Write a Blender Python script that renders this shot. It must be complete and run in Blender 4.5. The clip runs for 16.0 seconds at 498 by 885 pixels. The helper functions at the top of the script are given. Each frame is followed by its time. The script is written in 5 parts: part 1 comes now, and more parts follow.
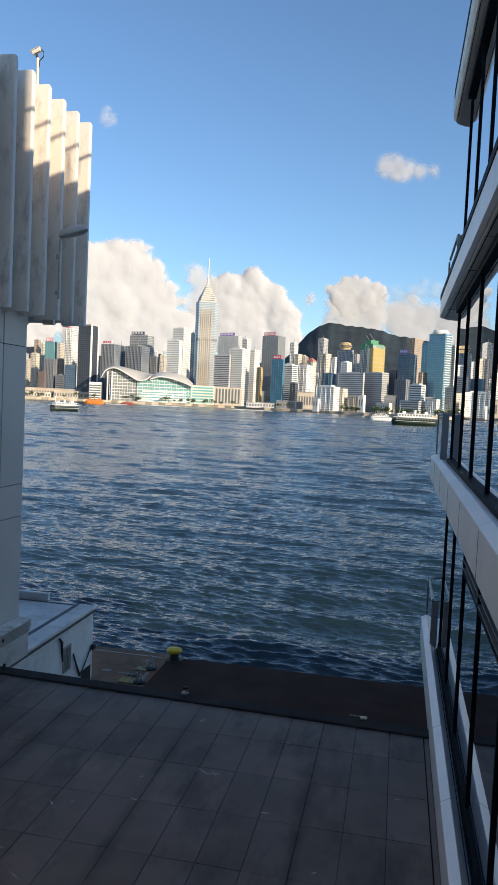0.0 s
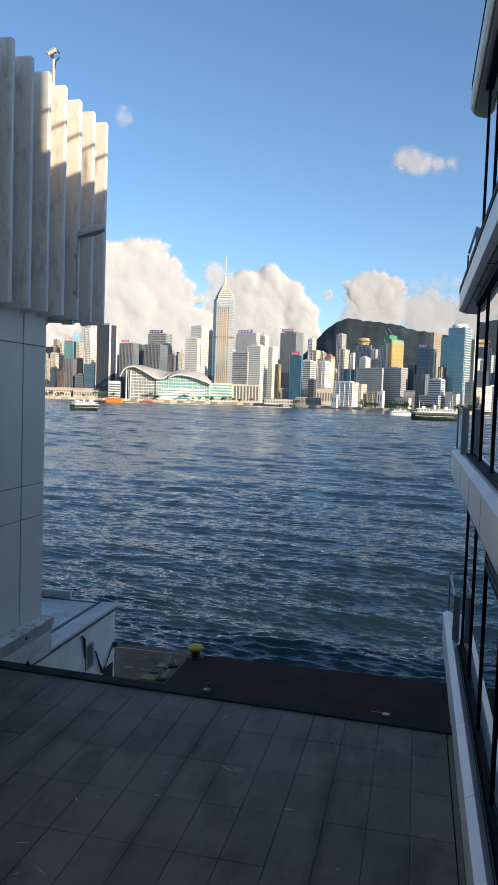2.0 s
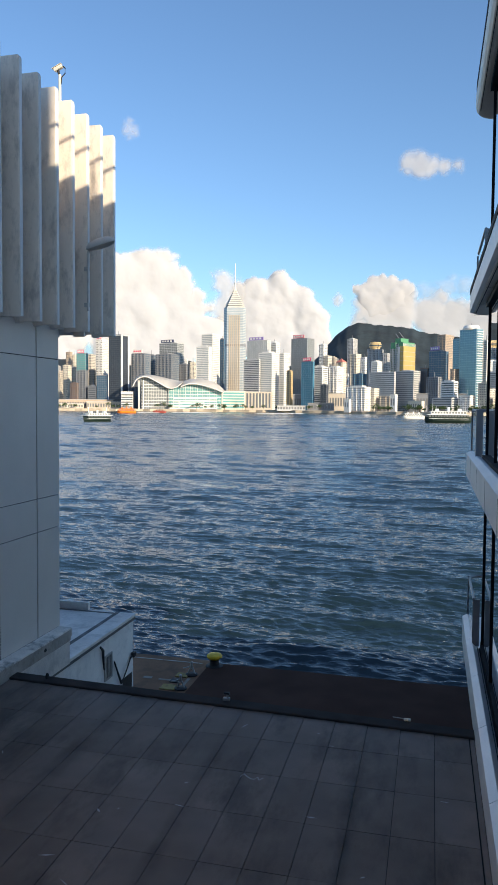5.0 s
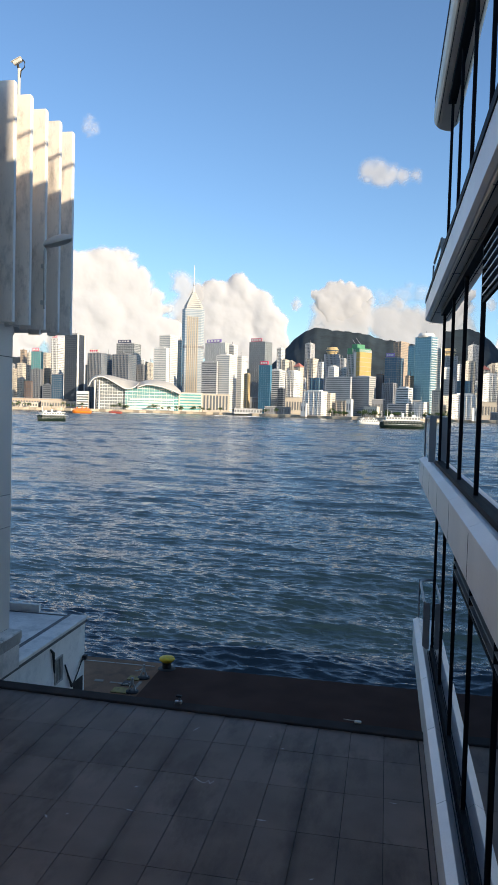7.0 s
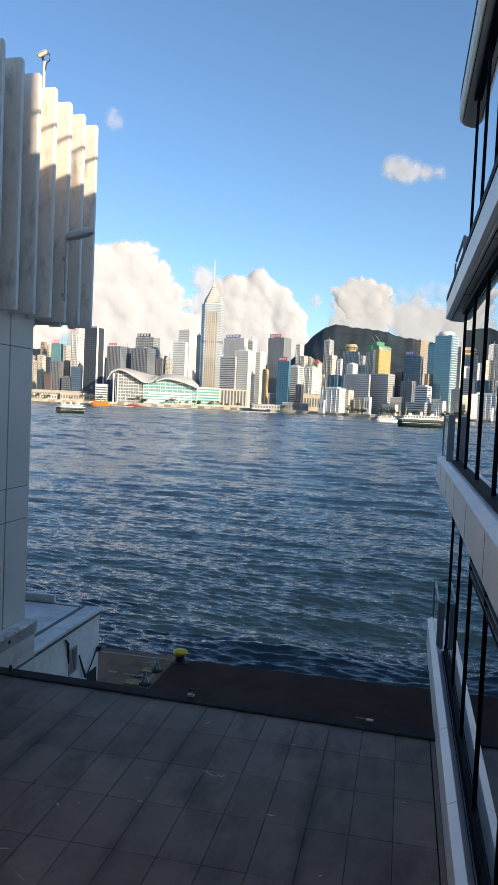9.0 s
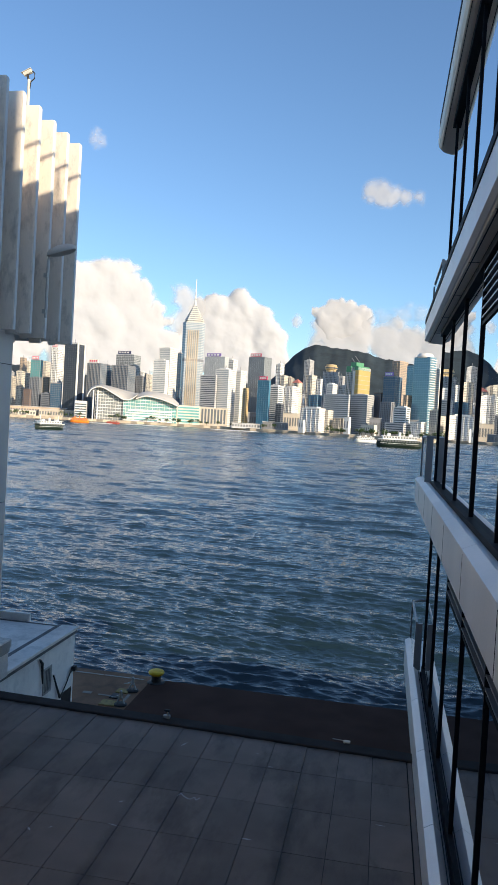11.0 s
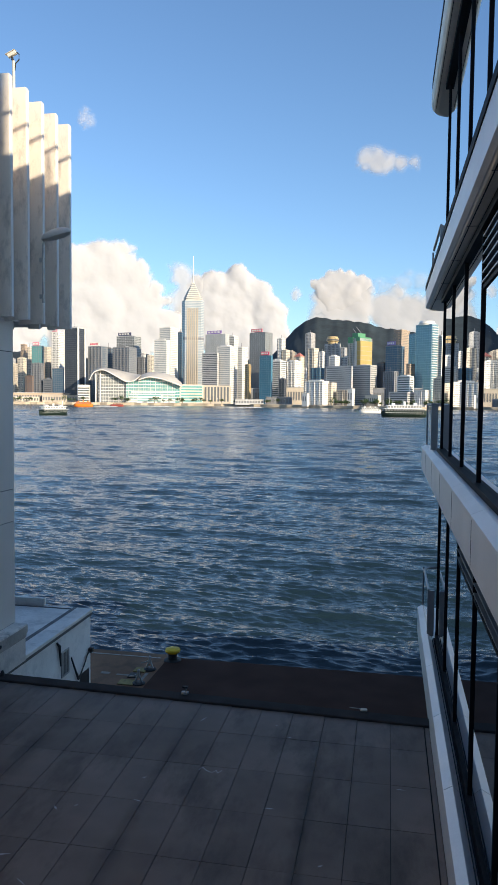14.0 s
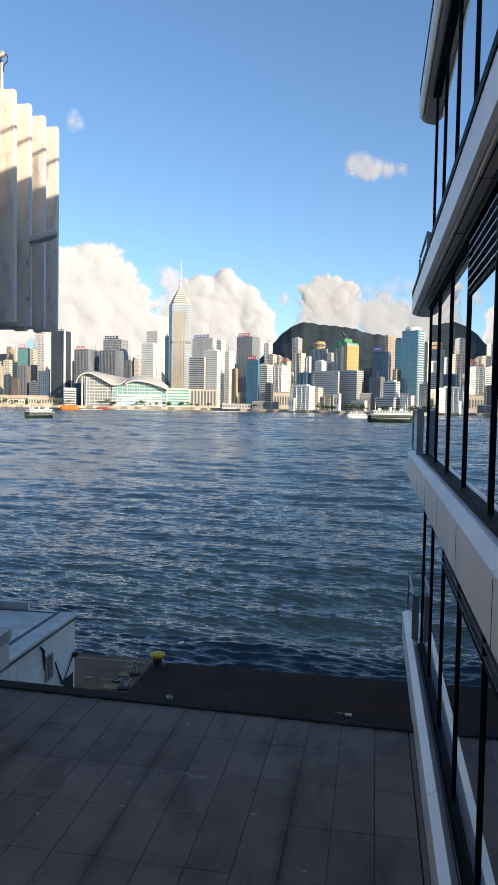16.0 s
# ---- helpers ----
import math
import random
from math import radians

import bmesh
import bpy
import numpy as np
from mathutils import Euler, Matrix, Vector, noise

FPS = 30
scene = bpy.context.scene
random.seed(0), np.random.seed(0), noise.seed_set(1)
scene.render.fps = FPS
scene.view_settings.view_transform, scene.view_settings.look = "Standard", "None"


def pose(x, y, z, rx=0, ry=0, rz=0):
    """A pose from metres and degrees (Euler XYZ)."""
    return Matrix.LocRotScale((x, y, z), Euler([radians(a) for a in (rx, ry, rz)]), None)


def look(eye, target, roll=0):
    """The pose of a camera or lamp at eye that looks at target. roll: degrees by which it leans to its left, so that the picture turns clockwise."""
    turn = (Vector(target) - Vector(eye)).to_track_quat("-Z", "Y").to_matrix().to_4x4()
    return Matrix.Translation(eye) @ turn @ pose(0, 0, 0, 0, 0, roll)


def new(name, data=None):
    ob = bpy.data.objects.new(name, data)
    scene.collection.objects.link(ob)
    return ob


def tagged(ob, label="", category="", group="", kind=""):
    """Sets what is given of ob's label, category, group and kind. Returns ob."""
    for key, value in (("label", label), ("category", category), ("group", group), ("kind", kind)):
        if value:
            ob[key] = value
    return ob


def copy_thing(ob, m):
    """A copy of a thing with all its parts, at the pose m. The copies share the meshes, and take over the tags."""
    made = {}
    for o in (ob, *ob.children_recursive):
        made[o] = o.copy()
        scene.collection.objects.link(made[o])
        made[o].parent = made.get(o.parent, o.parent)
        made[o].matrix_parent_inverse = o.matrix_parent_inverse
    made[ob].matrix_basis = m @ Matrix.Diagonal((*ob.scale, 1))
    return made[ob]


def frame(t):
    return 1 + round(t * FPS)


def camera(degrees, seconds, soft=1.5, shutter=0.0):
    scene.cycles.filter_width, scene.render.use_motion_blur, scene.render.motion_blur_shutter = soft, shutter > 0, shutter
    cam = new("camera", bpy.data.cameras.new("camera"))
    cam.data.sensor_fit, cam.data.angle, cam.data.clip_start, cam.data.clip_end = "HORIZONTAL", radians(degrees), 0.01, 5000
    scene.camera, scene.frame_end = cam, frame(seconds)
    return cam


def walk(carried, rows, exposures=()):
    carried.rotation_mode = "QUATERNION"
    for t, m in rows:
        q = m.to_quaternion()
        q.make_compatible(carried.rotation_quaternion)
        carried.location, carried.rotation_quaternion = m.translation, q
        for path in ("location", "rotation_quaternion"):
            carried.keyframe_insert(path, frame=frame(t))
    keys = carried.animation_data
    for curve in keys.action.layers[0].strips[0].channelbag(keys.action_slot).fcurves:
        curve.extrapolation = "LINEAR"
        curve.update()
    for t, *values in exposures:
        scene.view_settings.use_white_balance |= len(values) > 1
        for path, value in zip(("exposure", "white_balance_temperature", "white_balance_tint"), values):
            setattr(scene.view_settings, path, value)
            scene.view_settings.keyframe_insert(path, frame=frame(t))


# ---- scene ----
EYE = 12.5     # height of the eye over the water
cam = camera(37.37, 16.0, soft=0.75)
# seconds, yaw, pitch, roll of the hand-held camera, which turns where it stands
TURNS = [
    (0, 11.57, -3.14, -2.63),
    (0.5, 11.47, -3.22, -2.55),
    (1, 11.61, -3.35, -1.95),
    (1.5, 12.39, -3.39, -1.94),
    (2, 13.01, -3.43, -1.92),
    (2.2, 13.65, -2.92, 0.36),
    (2.3, 15.38, -3.92, 3.60),
    (2.5, 18.28, -5.74, 3.50),
    (2.7, 20.55, -6.40, 6.00),
    (3, 17.22, -6.85, 2.47),
    (3.2, 17.15, -9.11, 3.32),
    (3.3, 17.62, -9.86, 3.04),
    (3.5, 20.15, -14.34, 3.37),
    (3.7, 23.66, -15.61, 2.72),
    (3.8, 24.06, -14.16, 0.45),
    (4, 19.63, -7.88, -0.73),
    (4.2, 19.13, -5.88, -0.30),
    (4.5, 17.53, -5.80, 4.32),
    (4.7, 17.14, -5.08, 3.33),
    (5, 13.98, -2.89, -0.45),
    (5.2, 9.93, -1.47, -0.86),
    (7.3, 10.92, -2.73, -1.87),
    (7.5, 11.00, -2.55, -2.40),
    (8, 12.61, -1.70, -2.99),
    (8.5, 12.74, -1.95, -2.82),
    (9, 12.02, -3.02, -2.59),
    (9.5, 11.88, -3.30, -2.17),
    (9.7, 11.35, -3.09, -2.67),
    (11.8, 10.36, -1.20, -3.30),
    (12, 11.30, -1.85, -3.00),
    (12.5, 11.54, -3.09, -1.89),
    (13, 11.28, -3.41, -1.00),
    (13.5, 10.87, -3.48, -0.72),
    (14, 10.74, -3.34, -0.60),
    (14.5, 10.86, -3.31, -0.71),
    (15, 11.01, -3.21, -0.71),
    (15.5, 10.23, -3.17, -1.00),
    (16, 9.71, -2.99, -1.03),
]
walk(cam, [(t, pose(0, 0, EYE, 90 + pitch, roll, yaw)) for t, yaw, pitch, roll in TURNS],
     exposures=[(0, 0.3), (2.5, 0.3), (3.0, 0.28), (3.5, 0.36), (4.0, 0.92), (4.5, 0.42), (5.0, 0.44), (5.4, 0.43), (16, 0.43)])

# ---- sky and sun ----
SUN_WAY = Vector((-0.80, 0.60, -0.296)).normalized()     # the way the light travels
to_sun = -SUN_WAY
world = bpy.data.worlds.new("world")
scene.world = world
world.use_nodes = True
wn = world.node_tree
sky = wn.nodes.new("ShaderNodeTexSky")
sky.sky_type = "NISHITA"
sky.sun_disc = False
sky.sun_elevation = math.asin(to_sun.z)
sky.sun_rotation = math.atan2(to_sun.x, to_sun.y)
sky.air_density, sky.dust_density, sky.ozone_density = 1.0, 0.35, 4.0
wn.links.new(sky.outputs[0], wn.nodes["Background"].inputs[0])
wn.nodes["Background"].inputs[1].default_value = 0.15
sun_data = bpy.data.lights.new("sun", "SUN")
sun_data.energy, sun_data.angle, sun_data.color = 5.0, radians(0.5), (1.0, 0.84, 0.62)
sun = new("sun", sun_data)
sun.matrix_world = look((0, 0, 200), Vector((0, 0, 200)) + SUN_WAY)


# ---- materials ----
def nodes_of(name):
    m = bpy.data.materials.new(name)
    m.use_nodes = True
    t = m.node_tree
    return m, t, t.nodes["Principled BSDF"]


def surface(name, colour, rough=0.6, metal=0.0, vary=0.15, scale=3.0, fine=40.0, bump=0.1, stretch=(1, 1, 1), ior=1.45, rand=0.0, dirt=None, dirt_amount=0.0, dirt_stretch=None):
    """A painted, cast or coated surface with grain at two scales."""
    m, t, p = nodes_of(name)
    n = t.nodes.new
    tc = n("ShaderNodeNewGeometry")
    mp = n("ShaderNodeMapping")
    mp.inputs["Scale"].default_value = stretch
    t.links.new(tc.outputs["Position"], mp.inputs[0])
    a, b = n("ShaderNodeTexNoise"), n("ShaderNodeTexNoise")
    a.inputs["Scale"].default_value, a.inputs["Detail"].default_value = scale, 6
    b.inputs["Scale"].default_value, b.inputs["Detail"].default_value = fine, 4
    for x in (a, b):
        t.links.new(mp.outputs[0], x.inputs["Vector"])
    add = n("ShaderNodeMath")
    add.operation = "MULTIPLY_ADD"
    t.links.new(b.outputs[0], add.inputs[0])
    add.inputs[1].default_value = 0.4
    t.links.new(a.outputs[0], add.inputs[2])
    ramp = n("ShaderNodeMapRange")
    ramp.inputs[1].default_value, ramp.inputs[2].default_value = 0.45, 0.95
    ramp.inputs[3].default_value, ramp.inputs[4].default_value = 1 - vary, 1 + vary
    t.links.new(add.outputs[0], ramp.inputs[0])
    last = ramp.outputs[0]
    if rand:
        info = n("ShaderNodeObjectInfo")
        mr = n("ShaderNodeMapRange")
        mr.inputs[3].default_value, mr.inputs[4].default_value = 1 - rand, 1 + rand
        t.links.new(info.outputs["Random"], mr.inputs[0])
        mul = n("ShaderNodeMath")
        mul.operation = "MULTIPLY"
        t.links.new(last, mul.inputs[0])
        t.links.new(mr.outputs[0], mul.inputs[1])
        last = mul.outputs[0]
    sc = n("ShaderNodeVectorMath")
    sc.operation = "SCALE"
    sc.inputs[0].default_value = colour
    t.links.new(last, sc.inputs["Scale"])
    out = sc.outputs[0]
    if dirt:
        mix = n("ShaderNodeMix")
        mix.data_type = "RGBA"
        d = n("ShaderNodeTexNoise")
        d.inputs["Scale"].default_value, d.inputs["Detail"].default_value, d.inputs["Roughness"].default_value = scale * 1.7, 8, 0.7
        dm = n("ShaderNodeMapping")
        dm.inputs["Scale"].default_value = dirt_stretch or stretch
        t.links.new(tc.outputs["Position"], dm.inputs[0])
        t.links.new(dm.outputs[0], d.inputs["Vector"])
        dr = n("ShaderNodeMapRange")
        dr.inputs[1].default_value, dr.inputs[2].default_value, dr.inputs[4].default_value = 0.50, 0.68, dirt_amount
        t.links.new(d.outputs[0], dr.inputs[0])
        t.links.new(dr.outputs[0], mix.inputs[0])
        t.links.new(out, mix.inputs[6])
        mix.inputs[7].default_value = (*dirt, 1)
        out = mix.outputs[2]
    t.links.new(out, p.inputs["Base Color"])
    p.inputs["Roughness"].default_value, p.inputs["Metallic"].default_value, p.inputs["IOR"].default_value = rough, metal, ior
    if bump:
        bp = n("ShaderNodeBump")
        bp.inputs["Strength"].default_value, bp.inputs["Distance"].default_value = bump, 0.02
        t.links.new(add.outputs[0], bp.inputs["Height"])
        t.links.new(bp.outputs[0], p.inputs["Normal"])
    return m


def far(name, colour, rough=0.7, metal=0.0, vary=0.12):
    """A facade a kilometre off: blotches of tens of metres and streaks of a few."""
    return surface(name, colour, rough, metal, vary, 0.03, 0.35, 0.0, (1, 1, 0.5), rand=0.10, dirt=tuple(0.72 * c for c in colour), dirt_amount=0.5)


M_WHITE = far("white_cladding", (0.78, 0.76, 0.72))
M_CREAM = far("cream_render", (0.66, 0.60, 0.50))
M_BEIGE = far("beige_render", (0.52, 0.46, 0.38))
M_TAN = far("tan_render", (0.42, 0.33, 0.25))
M_BROWN = far("brown_cladding", (0.17, 0.12, 0.10))
M_GREY = far("grey_cladding", (0.22, 0.23, 0.25))
M_LGREY = far("light_grey_cladding", (0.50, 0.50, 0.50))
M_BLACK = far("black_cladding", (0.060, 0.068, 0.085))
M_GOLD = far("golden_cladding", (0.62, 0.46, 0.24), 0.4)
M_BLUEP = far("blue_panels", (0.10, 0.21, 0.30))
M_TEALP = far("teal_panels", (0.24, 0.35, 0.41))
M_YELLOW = far("yellow_sheeting", (0.42, 0.33, 0.12))
M_GREEN = far("green_netting", (0.10, 0.30, 0.17))
M_GREENNET = far("dark_green_netting", (0.12, 0.20, 0.13))
M_PINK = far("pink_sign_face", (0.75, 0.25, 0.30))
M_RED = far("red_sign_face", (0.70, 0.08, 0.16))
M_PURPLE = far("purple_sign_face", (0.30, 0.22, 0.52))
M_NAVY = far("navy_sign_face", (0.06, 0.07, 0.14))
M_REDROOF = far("red_roof", (0.55, 0.20, 0.16))
# window and dark glass are lightened, putting distance haze into the colour
M_WIN = far("window_glass_far", (0.17, 0.175, 0.18), 0.25)
M_DGLASS = far("dark_glass_far", (0.11, 0.125, 0.14), 0.2)
M_BGLASS = far("blue_glass_far", (0.06, 0.13, 0.20), 0.2)
M_LGLASS = far("light_glass_far", (0.44, 0.46, 0.46), 0.2)
M_GGLASS = far("grey_glass_far", (0.22, 0.24, 0.25), 0.2)
M_TEAL = far("teal_glass_far", (0.14, 0.36, 0.36), 0.2)
M_TEALGLASS = far("pale_teal_glass_far", (0.17, 0.31, 0.39), 0.12, 0.35)
M_BLUEGLASS = far("sea_blue_glass_far", (0.06, 0.20, 0.30), 0.15)
M_BLACKGLASS = far("black_glass_far", (0.050, 0.060, 0.080), 0.15)
# gold of this glass is reflected sunlight put into the colour
M_SUNGOLD = far("sun_gold_glass_far", (0.52, 0.43, 0.32), 0.3, 0.2)
M_SHELL = far("shell_roof_metal", (0.56, 0.53, 0.48), 0.5)
M_PLAZAGLASS = far("silver_glass_far", (0.36, 0.42, 0.46), 0.25, 0.2)
# forest colour shifted to dark blue, standing in for distance haze
M_HILL = surface("hazed_hill_forest", (0.028, 0.042, 0.050), 0.95, 0, 0.4, 0.012, 0.09, 0.0)
M_LEAF = surface("tree_leaves", (0.05, 0.085, 0.03), 0.9, 0, 0.5, 0.6, 4, 0)
M_TRUNK = surface("bark", (0.12, 0.09, 0.06), 0.9)
M_SHORE = surface("promenade_paving", (0.46, 0.38, 0.27), 0.9, 0, 0.25, 0.05, 0.8, 0)
M_SEAWALL = surface("sea_wall_stone", (0.48, 0.40, 0.30), 0.9, 0, 0.3, 0.1, 1.0, 0)

M_TILE = surface("terrace_paver", (0.176, 0.141, 0.120), 0.6, 0, 0.2, 1.3, 60, 0.25, rand=0.14, dirt=(0.070, 0.055, 0.048), dirt_amount=0.7, dirt_stretch=(0.55, 0.2, 1), ior=1.3)
M_JOINT = surface("paver_joint", (0.018, 0.016, 0.015), 0.9, 0, 0.3, 4, 60)
M_FLASH = surface("dark_edge_flashing", (0.050, 0.045, 0.044), 0.85, 0, 0.3, 2, 40, ior=1.15)
M_QUAY = surface("brown_quay_coating", (0.078, 0.044, 0.034), 0.95, 0, 0.25, 0.8, 30, 0.3, ior=1.12)
M_CONC = surface("quay_concrete", (0.24, 0.125, 0.068), 0.9, 0, 0.35, 0.7, 25, 0.3, dirt=(0.07, 0.045, 0.03), dirt_amount=0.7)
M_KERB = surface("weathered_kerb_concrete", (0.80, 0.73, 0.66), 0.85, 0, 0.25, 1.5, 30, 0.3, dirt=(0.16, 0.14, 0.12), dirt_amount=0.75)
M_KERBFACE = surface("darker_kerb_concrete", (0.48, 0.43, 0.38), 0.9, 0, 0.25, 1.2, 30, 0.3, dirt=(0.18, 0.15, 0.13), dirt_amount=0.6)
M_LAMP = surface("light_grey_lamp_paint", (0.58, 0.56, 0.53), 0.5, 0, 0.08, 3, 40, 0.02)
M_DULLYELLOW = surface("dull_yellow_paint", (0.30, 0.22, 0.06), 0.7, 0, 0.3, 4, 40, 0.2, dirt=(0.08, 0.06, 0.04), dirt_amount=0.8)
M_PANEL = surface("grey_metal_panel", (0.75, 0.69, 0.635), 0.45, 0.0, 0.06, 0.7, 30, 0.02, rand=0.03)
M_REVEAL = surface("panel_joint_shadow_gap", (0.03, 0.03, 0.035), 0.8)
M_FIN = surface("grey_fin_metal", (0.82, 0.735, 0.64), 0.5, 0.0, 0.07, 1.2, 20, 0.03, (1, 1, 0.4), rand=0.05, dirt=(0.34, 0.31, 0.28), dirt_amount=0.6, dirt_stretch=(1.6, 1.6, 0.7))
M_FINEDGE = surface("pale_fin_edge", (0.76, 0.75, 0.73), 0.4, 0.0, 0.1, 1.2, 20, 0.02, (1, 1, 0.3))
M_DARKMETAL = surface("black_window_metal", (0.010, 0.011, 0.015), 0.6, 0.0, 0.2, 4, 60, 0.02, ior=1.15)
M_ALU = surface("pale_aluminium_coping", (0.78, 0.74, 0.71), 0.4, 0.25, 0.08, 0.9, 30, 0.02, rand=0.05)
M_SOFFIT = surface("grey_soffit_panel", (0.82, 0.75, 0.66), 0.5, 0.1, 0.1, 1.0, 30, 0.02)
M_STEEL = surface("brushed_steel_rail", (0.26, 0.27, 0.29), 0.4, 0.5, 0.1, 2, 50, 0.02)
M_HUT = surface("white_painted_hut_wall", (0.93, 0.88, 0.82), 0.7, 0, 0.1, 1.2, 25, 0.1, dirt=(0.42, 0.40, 0.38), dirt_amount=0.35)
M_HUTROOF = surface("pale_grey_roof_coating", (0.80, 0.73, 0.67), 0.7, 0, 0.2, 0.9, 20, 0.1, dirt=(0.36, 0.32, 0.29), dirt_amount=0.5)
M_SEAM = surface("dark_bitumen_seam", (0.16, 0.15, 0.145), 0.8, 0, 0.3, 3, 30, 0.1)
M_YBOLL = surface("yellow_bollard_paint", (0.80, 0.50, 0.02), 0.5, 0, 0.15, 5, 40, 0.1, dirt=(0.25, 0.16, 0.05), dirt_amount=0.4)
M_IRON = surface("black_iron", (0.03, 0.03, 0.03), 0.6, 0.2, 0.3, 5, 40, 0.2)
M_GALV = surface("galvanised_steel", (0.45, 0.44, 0.42), 0.5, 0.5, 0.2, 6, 50, 0.1)
M_PIPE = surface("black_cable", (0.03, 0.03, 0.03), 0.6)
M_CCTV = surface("cream_camera_housing", (0.72, 0.66, 0.54), 0.45, 0, 0.06, 8, 60, 0)
M_INNER = surface("plain_grey_plaster", (0.30, 0.30, 0.31), 0.85, 0, 0.1, 0.6, 20, 0.05)

# mirror-coated glass of the near facade
M_GLASS, gt, gp = nodes_of("reflective_window_glass")
gp.inputs["Base Color"].default_value = (0.62, 0.68, 0.74, 1)
gp.inputs["Metallic"].default_value, gp.inputs["Roughness"].default_value = 1.0, 0.012
M_CLEAR, ct, cp_ = nodes_of("clear_rail_glass")
cp_.inputs["Base Color"].default_value = (0.85, 0.92, 0.94, 1)
cp_.inputs["Transmission Weight"].default_value, cp_.inputs["Roughness"].default_value, cp_.inputs["IOR"].default_value = 1.0, 0.0, 1.1


# ---- mesh building ----
class Geo:
    """Collects boxes, tubes and prisms of one part."""

    def __init__(self):
        self.v, self.f = [], []

    def add(self, verts, faces):
        k = len(self.v)
        self.v += [tuple(p) for p in verts]
        self.f += [tuple(i + k for i in q) for q in faces]
        return self

    def box(self, x0, x1, y0, y1, z0, z1, bevel=0.0):
        if bevel:
            b = bevel
            rings = []
            for z, o in ((z0, b), (z0 + b, 0), (z1 - b, 0), (z1, b)):
                rings.append([(x0 + o, y0 + b, z), (x0 + b, y0 + o, z), (x1 - b, y0 + o, z), (x1 - o, y0 + b, z),
                              (x1 - o, y1 - b, z), (x1 - b, y1 - o, z), (x0 + b, y1 - o, z), (x0 + o, y1 - b, z)])
            return self.loft(rings)
        return self.add([(x0, y0, z0), (x1, y0, z0), (x1, y1, z0), (x0, y1, z0), (x0, y0, z1), (x1, y0, z1), (x1, y1, z1), (x0, y1, z1)],
                        [(3, 2, 1, 0), (4, 5, 6, 7), (0, 1, 5, 4), (1, 2, 6, 5), (2, 3, 7, 6), (3, 0, 4, 7)])

    def loft(self, rings, closed=True):
        n = len(rings[0])
        verts = [p for r in rings for p in r]
        faces = []
        for k in range(len(rings) - 1):
            for i in range(n):
                j = (i + 1) % n
                faces.append((k * n + i, k * n + j, (k + 1) * n + j, (k + 1) * n + i))
        if closed:
            faces.append(tuple(reversed(range(n))))
            faces.append(tuple((len(rings) - 1) * n + i for i in range(n)))
        return self.add(verts, faces)

    def lathe(self, x, y, profile, n=16):
        """Turned form about the upright axis at x, y: profile of (radius, z) from below."""
        return self.loft([[(x + r * math.cos(2 * math.pi * i / n), y + r * math.sin(2 * math.pi * i / n), z) for i in range(n)] for r, z in profile])

    def tube(self, points, r, n=8):
        pts = [Vector(p) for p in points]
        rings = []
        for i, p in enumerate(pts):
            way = (pts[min(i + 1, len(pts) - 1)] - pts[max(i - 1, 0)]).normalized()
            side = way.cross(Vector((0, 0, 1)))
            side = side.normalized() if side.length > 0.05 else Vector((1, 0, 0))
            up = side.cross(way)
            rad = r[i] if isinstance(r, (list, tuple)) else r
            rings.append([p + rad * (math.cos(2 * math.pi * k / n) * side + math.sin(2 * math.pi * k / n) * up) for k in range(n)])
        return self.loft(rings)

    def mesh(self, name, material, smooth=False):
        me = bpy.data.meshes.new(name)
        me.from_pydata(self.v, [], self.f)
        me.materials.append(material)
        if smooth:
            me.shade_smooth()
            me.set_sharp_from_angle(angle=radians(40))
        me.update()
        return me


def part(name, geo, material, parent=None, label="", kind="", smooth=False):
    ob = new(name, geo.mesh(name, material, smooth))
    if parent is not None:
        ob.parent = parent
    return tagged(ob, label=label, kind=kind)


def thing(name, label, category, at=(0, 0, 0), turn=0.0, group="", kind=""):
    ob = new(name)
    ob.empty_display_size = 0.2
    ob.location = at
    ob.rotation_euler = (0, 0, radians(turn))
    return tagged(ob, label, category, group, kind)


